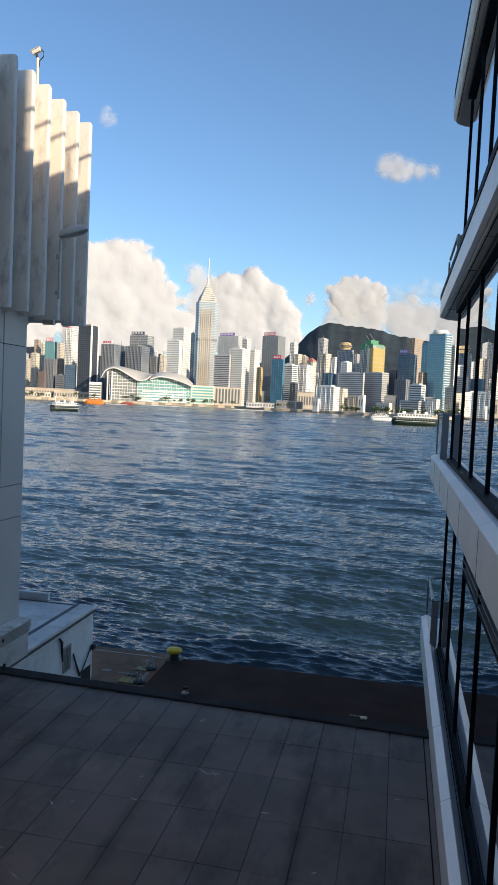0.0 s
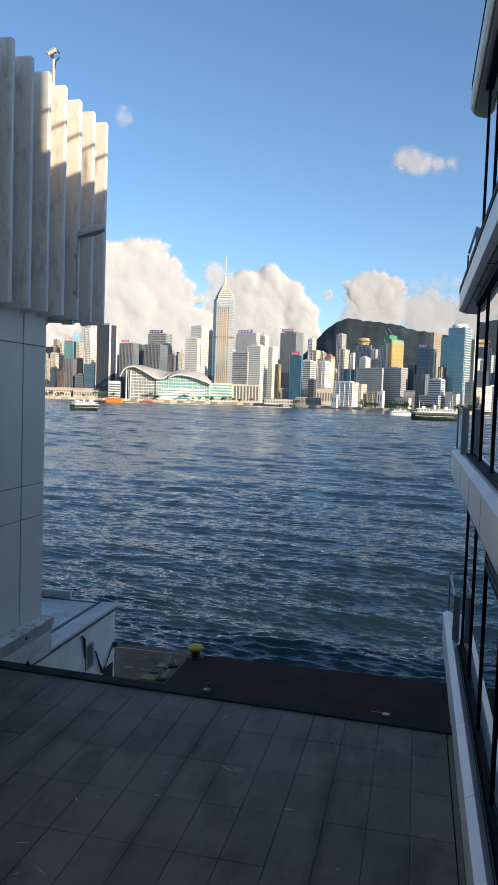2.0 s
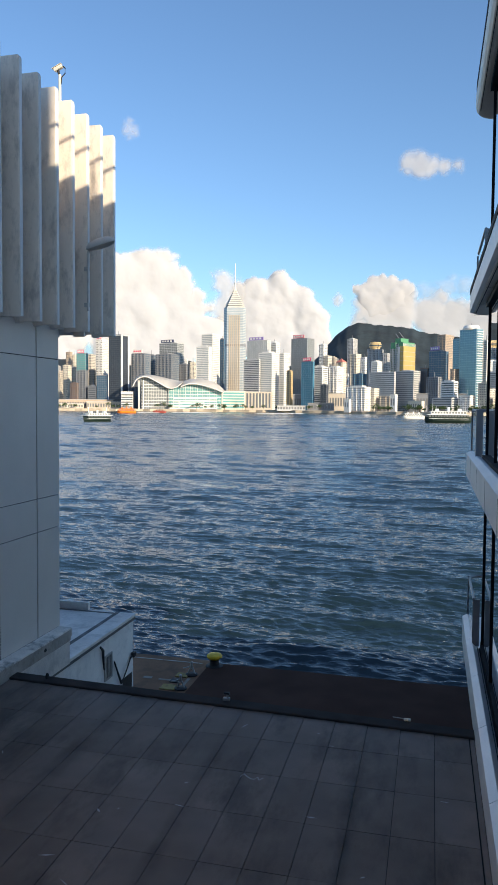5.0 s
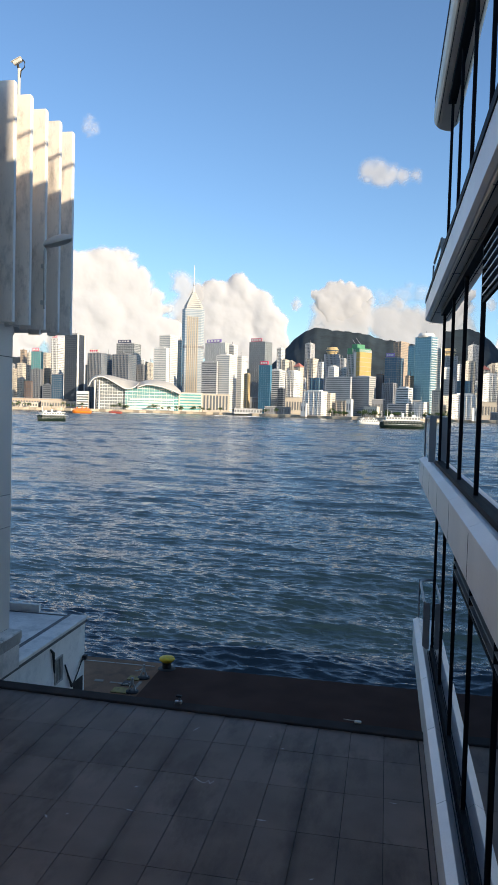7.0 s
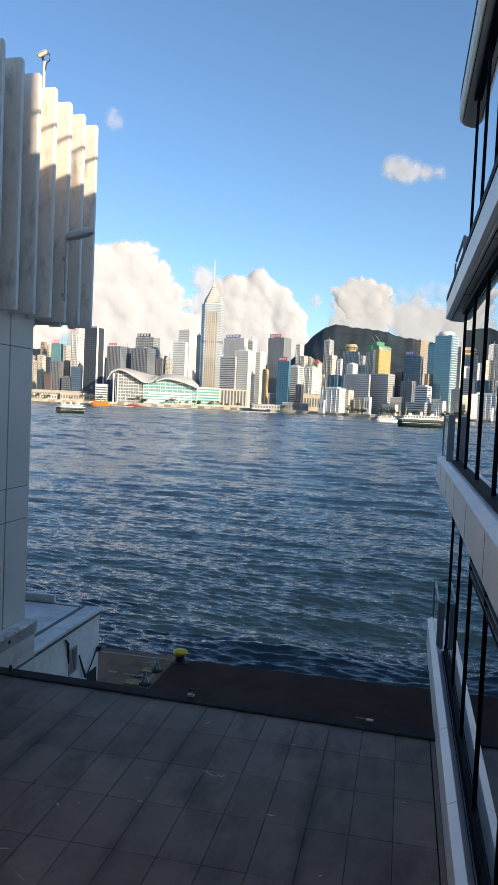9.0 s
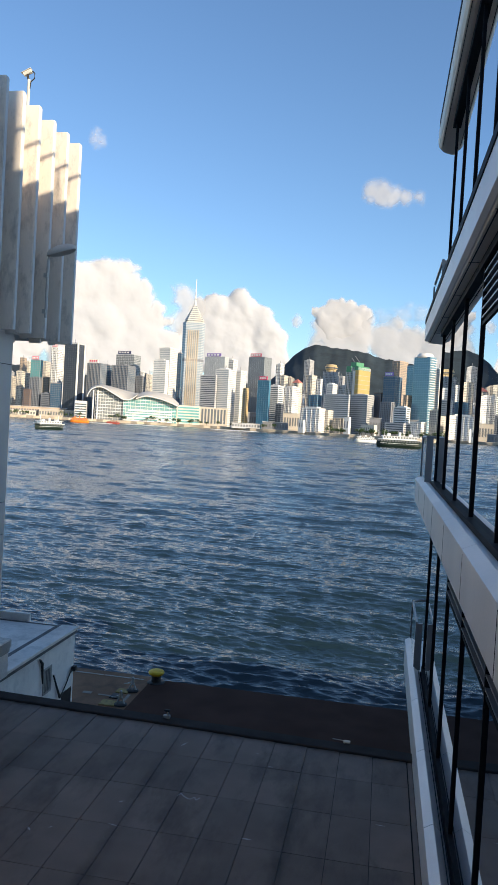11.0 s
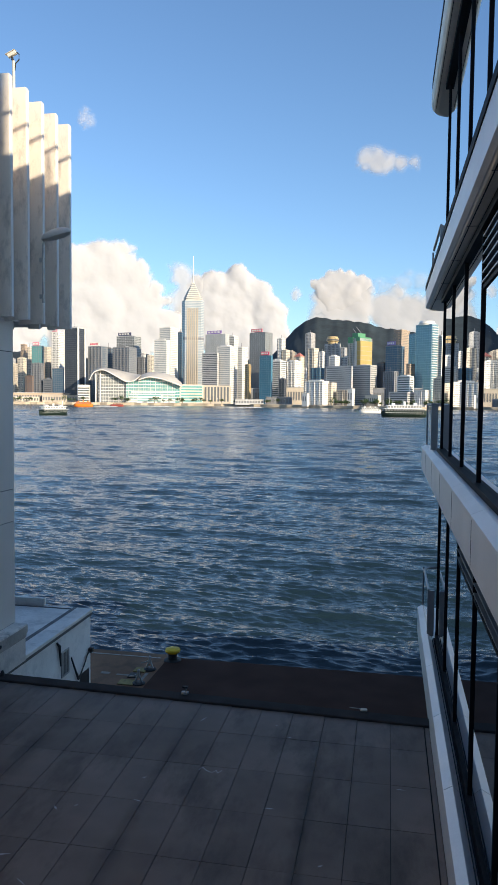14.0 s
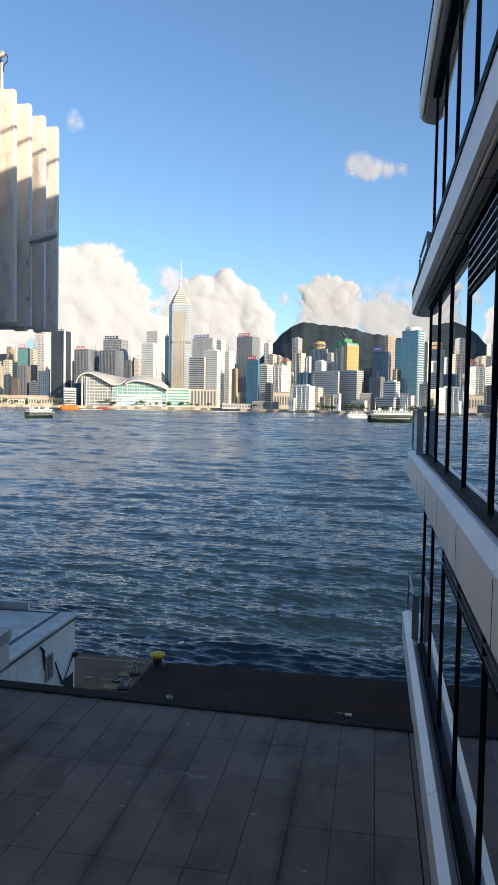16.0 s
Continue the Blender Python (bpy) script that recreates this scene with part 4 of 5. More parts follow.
tower("office_tower", "black glass tower with pale corner strips", -610, 1370, 30.6, 25.8, 144.6, -12.2, "curtain", M_BLACK, M_BLACKGLASS, 4, strips=True)
tower("office_tower", "grey ribbed glass office tower with a white rooftop sign", -576, 1403, 31.4, 18.9, 110.4, -14.0, "ribs", M_GREY, M_BGLASS, 3.6, sign=M_WHITE)
tower("office_tower", "slim dark banded office tower on the far shore", -576, 1461, 20.0, 11.8, 111.5, -14.7, "bands", M_GREY, M_BGLASS, 3.6)
tower("office_tower", "broad pale grey slab tower on the far shore", -569, 1564, 48.4, 25.1, 144.2, -16.4, "curtain", M_LGREY, M_GGLASS, 3.6, sign=M_NAVY)
tower("office_tower", "blue glass office tower with pale ribs", -528, 1427, 38.7, 24.8, 109.8, -16.0, "ribs", M_GREY, M_BGLASS, 3.6)
tower("office_block", "dark grey block with white window frames", -505, 1465, 18.6, 9.9, 92.0, -17.2, "grid", M_GREY, M_WIN, 3.6)
tower("office_tower", "stepped white office tower, lower part", -455, 1443, 30.8, 9.6, 125.6, -18.8, "bands", M_WHITE, M_LGLASS, 3.6)
tower("office_tower", "tall white banded office tower on the far shore", -452, 1481, 27.1, 25.6, 153.9, -19.2, "bands", M_WHITE, M_LGLASS, 3.6)
tower("office_tower", "narrow dark glass tower on the far shore", -450, 1561, 10.6, 4.2, 152.4, -20.0, "curtain", M_GREY, M_BGLASS, 3.6)
tower("office_tower", "pale blue glass tower with a purple and white rooftop sign", -362, 1539, 52.8, 14.1, 145.2, -23.4, "curtain", M_LGREY, M_LGLASS, 4, sign=M_PURPLE)
tower("office_tower", "white banded tower with a stepped head", -332, 1556, 17.8, 14.3, 142.0, -24.1, "bands", M_WHITE, M_LGLASS, 3.6)
tower("office_block", "grey striped office slab on the far shore", -348, 1420, 36.9, 3.8, 97.8, -22.8, "bands", M_LGREY, M_DGLASS, 3.6)
tower("office_tower", "bright white tower with gold-striped flank", -315, 1425, 31.2, 24.3, 110.6, -23.7, "bands", M_WHITE, M_LGLASS, 3.6)
tower("office_tower", "slim white tower on the far shore", -289, 1438, 11.0, 9.5, 110.6, -24.7, "bands", M_WHITE, M_LGLASS, 3.6)
tower("office_block", "narrow dark tower with golden ribs", -270, 1409, 6.7, 7.4, 75.4, -25.2, "ribs", M_GOLD, M_DGLASS, 3.6)
tower("office_tower", "grey glass tower with a pink rooftop sign", -257, 1479, 39.0, 24.9, 142.2, -26.4, "curtain", M_GREY, M_GGLASS, 4, sign=M_PINK)
tower("office_block", "blue glass block with a red rooftop sign", -228, 1371, 26.0, 5.4, 90.0, -26.9, "curtain", M_BLUEP, M_BLUEGLASS, 4, sign=M_RED)
tower("apartment_tower", "white apartment tower high on the slope", -268, 1841, 13.9, 16.7, 160.3, -27.7, "grid", M_WHITE, M_WIN, 3.6)
tower("apartment_tower", "cream apartment tower on the slope", -244, 1744, 14.8, 15.8, 125.9, -28.1, "grid", M_CREAM, M_WIN, 3.6)
tower("apartment_tower", "white apartment block with dark bands", -210, 1417, 18.7, 18.3, 82.6, -27.6, "bands", M_WHITE, M_DGLASS, 3.6)
tower("apartment_tower", "white apartment block with small windows", -184, 1434, 21.4, 22.1, 83.1, -28.8, "grid", M_WHITE, M_WIN, 3.6)
tower("office_block", "dark glass block among white flats", -194, 1353, 12.8, 7.0, 46.9, -28.0, "curtain", M_GREY, M_BLACKGLASS, 3.6)
tower("apartment_tower", "cream tower with a pointed red roof", -188, 1559, 16.1, 14.0, 100.1, -29.2, "grid", M_CREAM, M_WIN, 3.6, spire=M_REDROOF)
tower("apartment_tower", "tall pale apartment tower on the hillside", -207, 1951, 16.4, 17.5, 183.2, -30.0, "ribs", M_LGREY, M_WIN, 3.6)
tower("apartment_tower", "cream apartment tower below the hill", -174, 1705, 19.0, 19.6, 126.3, -30.2, "grid", M_CREAM, M_WIN, 3.6)
tower("apartment_tower", "white apartment tower below the hill", -148, 1653, 12.3, 14.8, 115.0, -30.9, "grid", M_WHITE, M_WIN, 3.6)
tower("office_block", "blue and white office block on the far shore", -144, 1506, 22.4, 15.4, 73.0, -30.7, "grid", M_BLUEP, M_WIN, 3.6)
tower("office_tower", "grey tower with a golden revolving drum on top", -119, 1570, 27.4, 15.9, 127.4, -31.9, "ribs", M_LGREY, M_DGLASS, 3.6, drum=M_GOLD)
tower("apartment_tower", "white block before the drum-topped tower", -109, 1486, 13.7, 15.1, 95.9, -31.8, "bands", M_WHITE, M_LGLASS, 3.6)
tower("office_tower", "tower under construction with green netting and yellow sheeting", -60, 1523, 28.9, 39.5, 133.4, -33.8, "ribs", M_LGREY, M_GREENNET, 3.6, crown=M_GREEN)
tower("apartment_tower", "low white block behind the long slab", -88, 1568, 17.3, 13.8, 98.1, -32.9, "grid", M_WHITE, M_WIN, 3.6)
tower("office_slab", "long grey glass office slab, first half", -89, 1345, 55.3, 3.4, 68.8, -33.1, "bands", M_LGREY, M_GGLASS, 3.6)
tower("office_slab", "long grey glass office slab with a striped flank", -44, 1349, 39.0, 20.0, 70.6, -34.6, "bands", M_LGREY, M_GGLASS, 3.6)
tower("office_block", "white waterfront office block on the far shore", -124, 1273, 40.0, 17.7, 40.1, -30.9, "grid", M_WHITE, M_WIN, 3.6)
tower("office_block", "cream waterfront annex on the far shore", -102, 1278, 21.2, 14.6, 37.8, -31.6, "grid", M_CREAM, M_WIN, 3.6)
tower("shed", "small white waterfront shed on the far shore", -137, 1227, 10.4, 4.8, 19.6, -29.8, "plain", M_WHITE, M_WIN, 3.6)
tower("office_block", "beige low waterfront block on the far shore", -79, 1266, 16.3, 9.6, 25.3, -32.6, "grid", M_BEIGE, M_WIN, 3.6)
tower("office_block", "white low waterfront block on the far shore", -63, 1254, 10.4, 6.3, 28.8, -33.2, "plain", M_WHITE, M_WIN, 3.6)
tower("shed", "long cream low pavilion on the promenade", -25, 1190, 25.9, 7.4, 17.3, -35.2, "plain", M_CREAM, M_WIN, 3.6)
tower("office_tower", "dark brown glass tower on the far shore", -13, 1359, 15.9, 11.8, 76.1, -35.6, "curtain", M_BROWN, M_DGLASS, 3.6)
tower("office_tower", "blue glass tower with a pale flank and purple top", 9, 1346, 25.2, 21.3, 105.4, -36.5, "curtain", M_GREY, M_BGLASS, 4, sign=M_PURPLE)
tower("apartment_tower", "tan apartment towers behind the glass tower", 25, 1668, 20.7, 30.4, 162.3, -36.8, "grid", M_TAN, M_WIN, 3.6)
tower("office_block", "grey ribbed low tower on the far shore", 2, 1290, 22.0, 9.5, 57.8, -36.4, "ribs", M_GREY, M_DGLASS, 3.6)
tower("office_block", "white striped office block on the far shore", 26, 1241, 24.3, 10.6, 48.4, -37.5, "bands", M_WHITE, M_DGLASS, 3.6)
tower("office_block", "low grey podium on the waterfront", 23, 1222, 35.6, 28.0, 21.8, -37.4, "bands", M_LGREY, M_DGLASS, 3.6)
tower("office_block", "narrow tan block on the far shore", 37, 1309, 7.0, 19.1, 71.6, -37.5, "grid", M_TAN, M_WIN, 3.6)
tower("office_tower", "teal glass side wing of a tall tower", 39, 1325, 12.9, 4.8, 124.4, -37.9, "curtain", M_TEALP, M_TEALGLASS, 3.6)
tower("office_tower", "tall teal glass tower with a rounded white crown", 61, 1295, 32.7, 17.0, 137.2, -39.0, "curtain", M_TEALP, M_TEALGLASS, 4, balcony=True)
tower("office_block", "low white terrace by the water", 52, 1201, 21.1, 14.5, 25.2, -38.7, "grid", M_WHITE, M_WIN, 3.6)
tower("apartment_tower", "white banded tower beside the teal tower", 86, 1307, 13.6, 15.6, 119.0, -39.8, "bands", M_WHITE, M_LGLASS, 3.6)
tower("office_block", "cream low block beside the teal tower", 82, 1191, 22.7, 16.9, 44.6, -40.2, "grid", M_CREAM, M_WIN, 3.6)
tower("apartment_tower", "tan apartment tower east of the teal tower", 115, 1310, 22.5, 21.5, 111.0, -41.1, "grid", M_TAN, M_WIN, 3.6)


def back_rows():
    """The dense ranks of plain blocks between and behind the named towers."""
    r = random.Random(77)
    walls = [M_CREAM, M_BEIGE, M_WHITE, M_TAN, M_LGREY, M_GREY, M_WHITE, M_CREAM]
    for k in range(58):
        az = -29.5 + 38 * (k + r.random()) / 58
        rng_ = r.uniform(1640, 2050) if az < -3 else r.uniform(1450, 1900)
        x, y, _ = polar(az, rng_)
        w, d, h = r.uniform(13, 26), r.uniform(13, 24), r.uniform(42, 92)
        tower("apartment_block", "plain apartment block packed among the harbour towers", round(x), round(y), w, d, h, -az + r.choice((-28, -22, -24)), r.choice(("grid", "grid", "bands", "ribs")), r.choice(walls), M_WIN, 3.4)
    for k in range(46):
        az = -9.2 + 13 * (k + r.random()) / 46 if k < 26 else -29.0 + 19 * (k - 26 + r.random()) / 20
        x, y, _ = polar(az, r.uniform(1750, 2250))
        w, d, h = r.uniform(9, 17), r.uniform(9, 16), r.uniform(78, 138)
        tower("apartment_tower", "slim pale apartment tower on the wooded slope", round(x), round(y), w, d, h, -az + r.choice((-30, -24, -20)), r.choice(("grid", "ribs", "grid")), r.choice(walls), M_WIN, 3.2)


back_rows()


def plaza_tower():
    """The tallest tower: three-sided shaft with cut corners, stepped pyramid and mast."""
    az, r = -15.12, 1800
    x, y, _ = polar(az, r)
    o = thing("skyscraper", "tallest silver skyscraper with bays coloured gold for reflected sun, pyramid top and mast", "building", (x, y, 4), -az * 0 + 15 - 22)

    def plan(s, z):
        pts = []
        for k in range(3):
            a = radians(-90 - 38 + 120 * k)
            for off in (-0.28, 0.28):
                pts.append((s * 27.5 * math.cos(a + off), s * 27.5 * math.sin(a + off), z))
        return pts
    h = 243
    part("shaft", Geo().loft([plan(1, -2), plan(1, h)]), M_PLAZAGLASS, o, "silver glass shaft")
    b = Geo()
    n = 62
    for k in range(1, n + 1):
        z = k * h / n
        b.loft([plan(1.008, z - 0.9), plan(1.008, z + 0.35)])
    part("storey_banding", b, M_LGREY, o, kind="stuff")
    # bays on the wide faces, coloured gold for the sun's reflection
    p = plan(1.014, 0)
    for i0, i1, a, c in ((1, 2, 0.15, 0.85),):
        q0, q1 = Vector(p[i0]), Vector(p[i1])
        for k in range(6):
            s0, s1 = a + (c - a) * k / 6, a + (c - a) * (k + 0.55) / 6
            u, v = q0.lerp(q1, s0), q0.lerp(q1, s1)
            out = (u + v).normalized() * 1.2
            out.z = 0
            g = Geo().loft([[(u.x, u.y, z), (v.x, v.y, z), (v.x + out.x, v.y + out.y, z), (u.x + out.x, u.y + out.y, z)] for z in (6, h - 18)])
            part("golden_bay", g, M_SUNGOLD, o, "glazed bay coloured gold for the reflected sun")
    part("belt", Geo().loft([plan(1.02, 150), plan(1.02, 156)]), M_GREY, o, "dark plant-storey belt")
    crown, reveal = Geo(), Geo()
    steps = (0.88, 0.86, 0.76, 0.66, 0.56, 0.45, 0.34, 0.24, 0.14)
    for k, w_ in enumerate(steps):
        z = h + 5.2 * k
        crown.loft([plan(w_, z), plan(w_ - 0.02, z + 3.6)])
        reveal.loft([plan(w_ - 0.06, z + 3.6), plan(w_ - 0.09, z + 5.2)])
    part("crown", crown, M_SHELL, o, "stepped pyramid crown")
    part("crown_reveal", reveal, M_GGLASS, o, "dark glazed steps of the crown", "stuff")
    m = part("mast", Geo().lathe(0, 0, [(3.0, h + 44), (1.6, h + 58), (1.3, h + 72), (0.9, h + 100), (0.5, h + 108)], 10), M_WHITE, o, "white mast", smooth=True)
    part("mast_ring", Geo().lathe(0, 0, [(2.4, h + 58), (2.4, h + 60)], 10), M_LGREY, m)


plaza_tower()


def convention_centre():
    """Waterfront hall under two great curved shells, with a glazed front and a long podium."""
    r, az = 1415, -19.3
    x, y, _ = polar(az, r)
    o = thing("convention_centre", "waterfront hall with sweeping pale shell roofs and teal glass", "building", (x, y, 4), -az)

    def sweep(pts, n):
        """Smooth curve of n points through a few (x, z) stations."""
        t = np.linspace(0, len(pts) - 1, n)
        out = []
        for u in t:
            k = min(int(u), len(pts) - 2)
            p0, p1, p2, p3 = pts[max(k - 1, 0)], pts[k], pts[k + 1], pts[min(k + 2, len(pts) - 1)]
            f = u - k
            out.append(tuple(0.5 * (2 * b + (c - a_) * f + (2 * a_ - 5 * b + 4 * c - d) * f * f + (3 * b - a_ - 3 * c + d) * f ** 3) for a_, b, c, d in zip(p0, p1, p2, p3)))
        return out

    def shell(eave, ridge, y0, y1, label):
        """A wing-shaped roof that rises from its forward eave to the ridge behind."""
        lo, hi = sweep(eave, 40), sweep(ridge, 40)
        rows = []
        for k in range(9):
            f = k / 8
            top = [(a[0] + (b_[0] - a[0]) * f, y0 + (y1 - y0) * f, a[1] + (b_[1] - a[1]) * math.sin(f * math.pi / 2) ** 0.8) for a, b_ in zip(lo, hi)]
            rows.append(top + [(x_, y_ + 0.8, z_ - 1.6) for x_, y_, z_ in reversed(top)])
        part("shell_roof", Geo().loft(rows), M_SHELL, o, label, smooth=True)
        part("eave_trim", Geo().tube([(a[0], y0 - 0.3, a[1] - 0.3) for a in lo], 0.8, 6), M_WHITE, o, "white rounded eave", smooth=True)
        return lo

    def glazed_front(eave, x0, x1, y, glass, label, n):
        """Glass bays between white mullions, up to the eave."""
        bays, mul = Geo(), Geo()
        ex, ez = [p[0] for p in eave], [p[1] for p in eave]
        xs_ = np.linspace(x0, x1, n + 1)
        for xa, xb in zip(xs_[:-1], xs_[1:]):
            top = float(np.interp((xa + xb) / 2, ex, ez)) - 1.6
            bays.box(xa, xb, y, y + 40, -2, top)
            mul.box(xa - 0.3, xa + 0.3, y - 0.7, y, -2, top)
            for k in range(int(top / 6.0)):
                mul.box(xa, xb, y - 0.5, y, 4 + 6.0 * k, 5.1 + 6.0 * k)
        part("glass_front", bays, glass, o, label, "stuff")
        part("mullion_grid", mul, M_WHITE, o, kind="stuff")

    west = shell([(-89, 42), (-81, 56), (-67, 61), (-55, 57.5), (-39, 49), (-21.6, 40), (-7.7, 42), (2.8, 50)],
                 [(-91, 50), (-85, 61), (-72, 66), (-56.5, 66), (-42, 63.5), (-28.6, 60.5), (-12, 57), (6, 54)], -18, 34, "great sweeping pale shell roof")
    east = shell([(1, 43), (17, 48.5), (34, 47.5), (55, 42.5), (68, 38), (82, 32)],
                 [(-2, 49), (10, 56), (27, 59.5), (52, 57.5), (69, 52), (84, 40)], -22, 30, "second overlapping pale shell roof")
    glazed_front(west, -74, -22, -6, M_GGLASS, "tall glazed front under the first shell", 11)
    glazed_front(east, -22, 78, -10, M_TEAL, "tall teal glazed front under the second shell", 22)
    for xc in (-78, -70):
        part("column", Geo().lathe(xc, -10, [(1.3, -2), (1.3, 54)], 10), M_WHITE, o, "tall white column", smooth=True)
    bands = Geo()
    for k in range(5):
        bands.box(-22 + 2.2 * k, 70, -12.5, -10, 1 + 4.6 * k, 3.0 + 4.6 * k)
    bands.box(-2, 44, -13, -10, 0, 17)
    part("white_front", bands, M_WHITE, o, "white banded galleries", "stuff")
    ribs = Geo()
    for k in range(24):
        ribs.box(-24 + 3.8 * k, -23.6 + 3.8 * k, -10.5, -10, 0, 27)
    part("curtain_grid", ribs, M_LGREY, o, kind="stuff")
    win = Geo()
    for k in range(3):
        win.box(-1, 43, -13.3, -13, 3 + 5 * k, 5 + 5 * k)
    part("window_banding", win, M_TEAL, o, kind="stuff")
    part("podium", Geo().box(79, 124, 0, 40, -2, 36), M_CREAM, o, "cream podium hall")
    pw = Geo()
    for k in range(6):
        pw.box(81, 122, -0.4, 0, 3 + 5.4 * k, 6 + 5.4 * k)
    part("window_banding", pw, M_TEAL, o, kind="stuff")
    part("podium", Geo().box(124, 178, 6, 50, -2, 35), M_BEIGE, o, "beige podium hall")
    pw = Geo()
    for k in range(8):
        pw.box(127 + 6.2 * k, 130.6 + 6.2 * k, 5.6, 6, 4, 32)
    part("bay_glazing", pw, M_DGLASS, o, kind="stuff")
    part("side_block", Geo().box(-112, -90, 4, 40, -2, 33), M_WHITE, o, "low grey block")
    sb = Geo()
    for k in range(6):
        sb.box(-111.5, -90.5, 3.4, 4, 2.5 + 4.6 * k, 4.8 + 4.6 * k)
    part("window_banding", sb, M_DGLASS, o, kind="stuff")


convention_centre()


def low_front(az0, az1, r, h, mat, label):
    a = (az0 + az1) / 2
    x, y, _ = polar(a, r)
    w = radians(az1 - az0) * r
    o = thing("waterfront_shed", label, "building", (x, y, 4), -a, group="low waterfront buildings")
    part("wall", Geo().box(-w / 2, w / 2, 0, 20, -1, h), mat, o)
    part("roof", Geo().box(-w / 2 - 1, w / 2 + 1, -1.5, 21, h, h + 0.8), M_LGREY, o)
    g = Geo()
    for k in range(int(w / 5)):
        g.box(-w / 2 + 1 + 5 * k, -w / 2 + 4 + 5 * k, -0.2, 0, h * 0.25, h * 0.75)
    part("glazing", g, M_WIN, o, kind="stuff")


low_front(-30, -26.6, 1450, 9, M_CREAM, "long low cream ferry pier building")
low_front(-26.4, -23.2, 1460, 13, M_BEIGE, "long low beige waterfront building")
low_front(-11.8, -9.6, 1320, 8, M_LGREY, "low grey pier building")
low_front(-9.4, -7.4, 1330, 13, M_GREY, "low curved-roof pier hall")
low_front(-30, -24, 1490, 17, M_TAN, "tan mid-rise blocks behind the piers")
low_front(-14.2, -8, 1470, 30, M_GREY, "grey podium blocks behind the promenade")
low_front(-8.4, -4.4, 1400, 32, M_BEIGE, "beige podium blocks behind the promenade")
low_front(-1.2, 3.4, 1290, 30, M_GREY, "grey podium blocks under the towers")


def make_tree(seed, h, spread):
    r = random.Random(seed)
    o = thing("shore_tree", "leafy green tree on the far promenade", "tree", group="trees of the far promenade")
    part("trunk", Geo().tube([(0, 0, -0.3), (0.1, 0, h * 0.3), (0.3, 0.1, h * 0.55)], [0.35, 0.28, 0.18], 6), M_TRUNK, o)
    for k in range(3):
        a = r.uniform(0, 6.28)
        part("limb", Geo().tube([(0.1, 0, h * 0.32), (spread * 0.4 * math.cos(a), spread * 0.4 * math.sin(a), h * 0.62)], [0.16, 0.07], 5), M_TRUNK, o)
    g = Geo()
    for k in range(150):
        a, b = r.uniform(0, 6.28), r.uniform(-0.6, 1.3)
        q = r.uniform(0.35, 1.0)
        c = Vector((spread * q * math.cos(a) * math.cos(b), spread * q * math.sin(a) * math.cos(b), h * 0.66 + h * 0.34 * q * math.sin(b)))
        s = r.uniform(0.5, 1.1)
        e = [Vector((r.uniform(-1, 1), r.uniform(-1, 1), r.uniform(-0.7, 0.7))) * s for _ in range(4)]
        g.add([c + v for v in e], [(0, 1, 2), (0, 2, 3), (0, 3, 1), (1, 3, 2)])
    part("crown", g, M_LEAF, o)
    return o


def trees():
    r = random.Random(12)
    kinds = [make_tree(1, 9, 4.5), make_tree(2, 11, 5.5), make_tree(3, 7.5, 4.0)]
    for k, o in enumerate(kinds):
        x, y, _ = polar(-20 + 4.1 * k, shore_range(-20 + 4.1 * k) + 9)
        o.location = (x, y, 4)
    for k in range(110):
        a = r.uniform(-29.5, 8) if k < 70 else r.uniform(-4.5, 7)
        x, y, _ = polar(a, shore_range(a) + r.uniform(6, 26))
        s = r.uniform(0.75, 1.25)
        ob = copy_thing(kinds[k % 3], Matrix.Translation((x, y, 4)) @ Matrix.Rotation(r.uniform(0, 6.28), 4, "Z"))
        ob.scale = (s, s, s)


trees()


def promenade_lamps():
    post = thing("promenade_lamp", "thin pale lamp post on the far promenade", "street lamp", (*polar(-23, shore_range(-23) + 5)[:2], 4), group="lamp posts of the far promenade")
    part("post", Geo().lathe(0, 0, [(0.22, 0), (0.12, 9)], 6), M_LGREY, post)
    part("lantern", Geo().lathe(0, 0, [(0.2, 9), (0.55, 9.3), (0.55, 9.7), (0.1, 10.1)], 8), M_WHITE, post)
    a = -22.2
    while a < 6:
        x, y, _ = polar(a, shore_range(a) + 5)
        copy_thing(post, Matrix.Translation((x, y, 4)))
        a += 0.75


promenade_lamps()


# ---- boats ----
def hull(L, B, H, bow=0.25):
    rings = []
    for s in np.linspace(-1, 1, 13):
        w = B / 2 * (1 - max(0.0, (abs(s) - (1 - bow * 2)) / (bow * 2)) ** 2 * 0.92)
        sheer = 0.22 * H * abs(s) ** 3
        x = s * L / 2
        rings.append([(x * 0.94, -w * 0.7, -0.8), (x, -w, H * 0.45), (x, -w, H + sheer), (x, w, H + sheer), (x, w, H * 0.45), (x * 0.94, w * 0.7, -0.8)])
    return Geo().loft(rings)


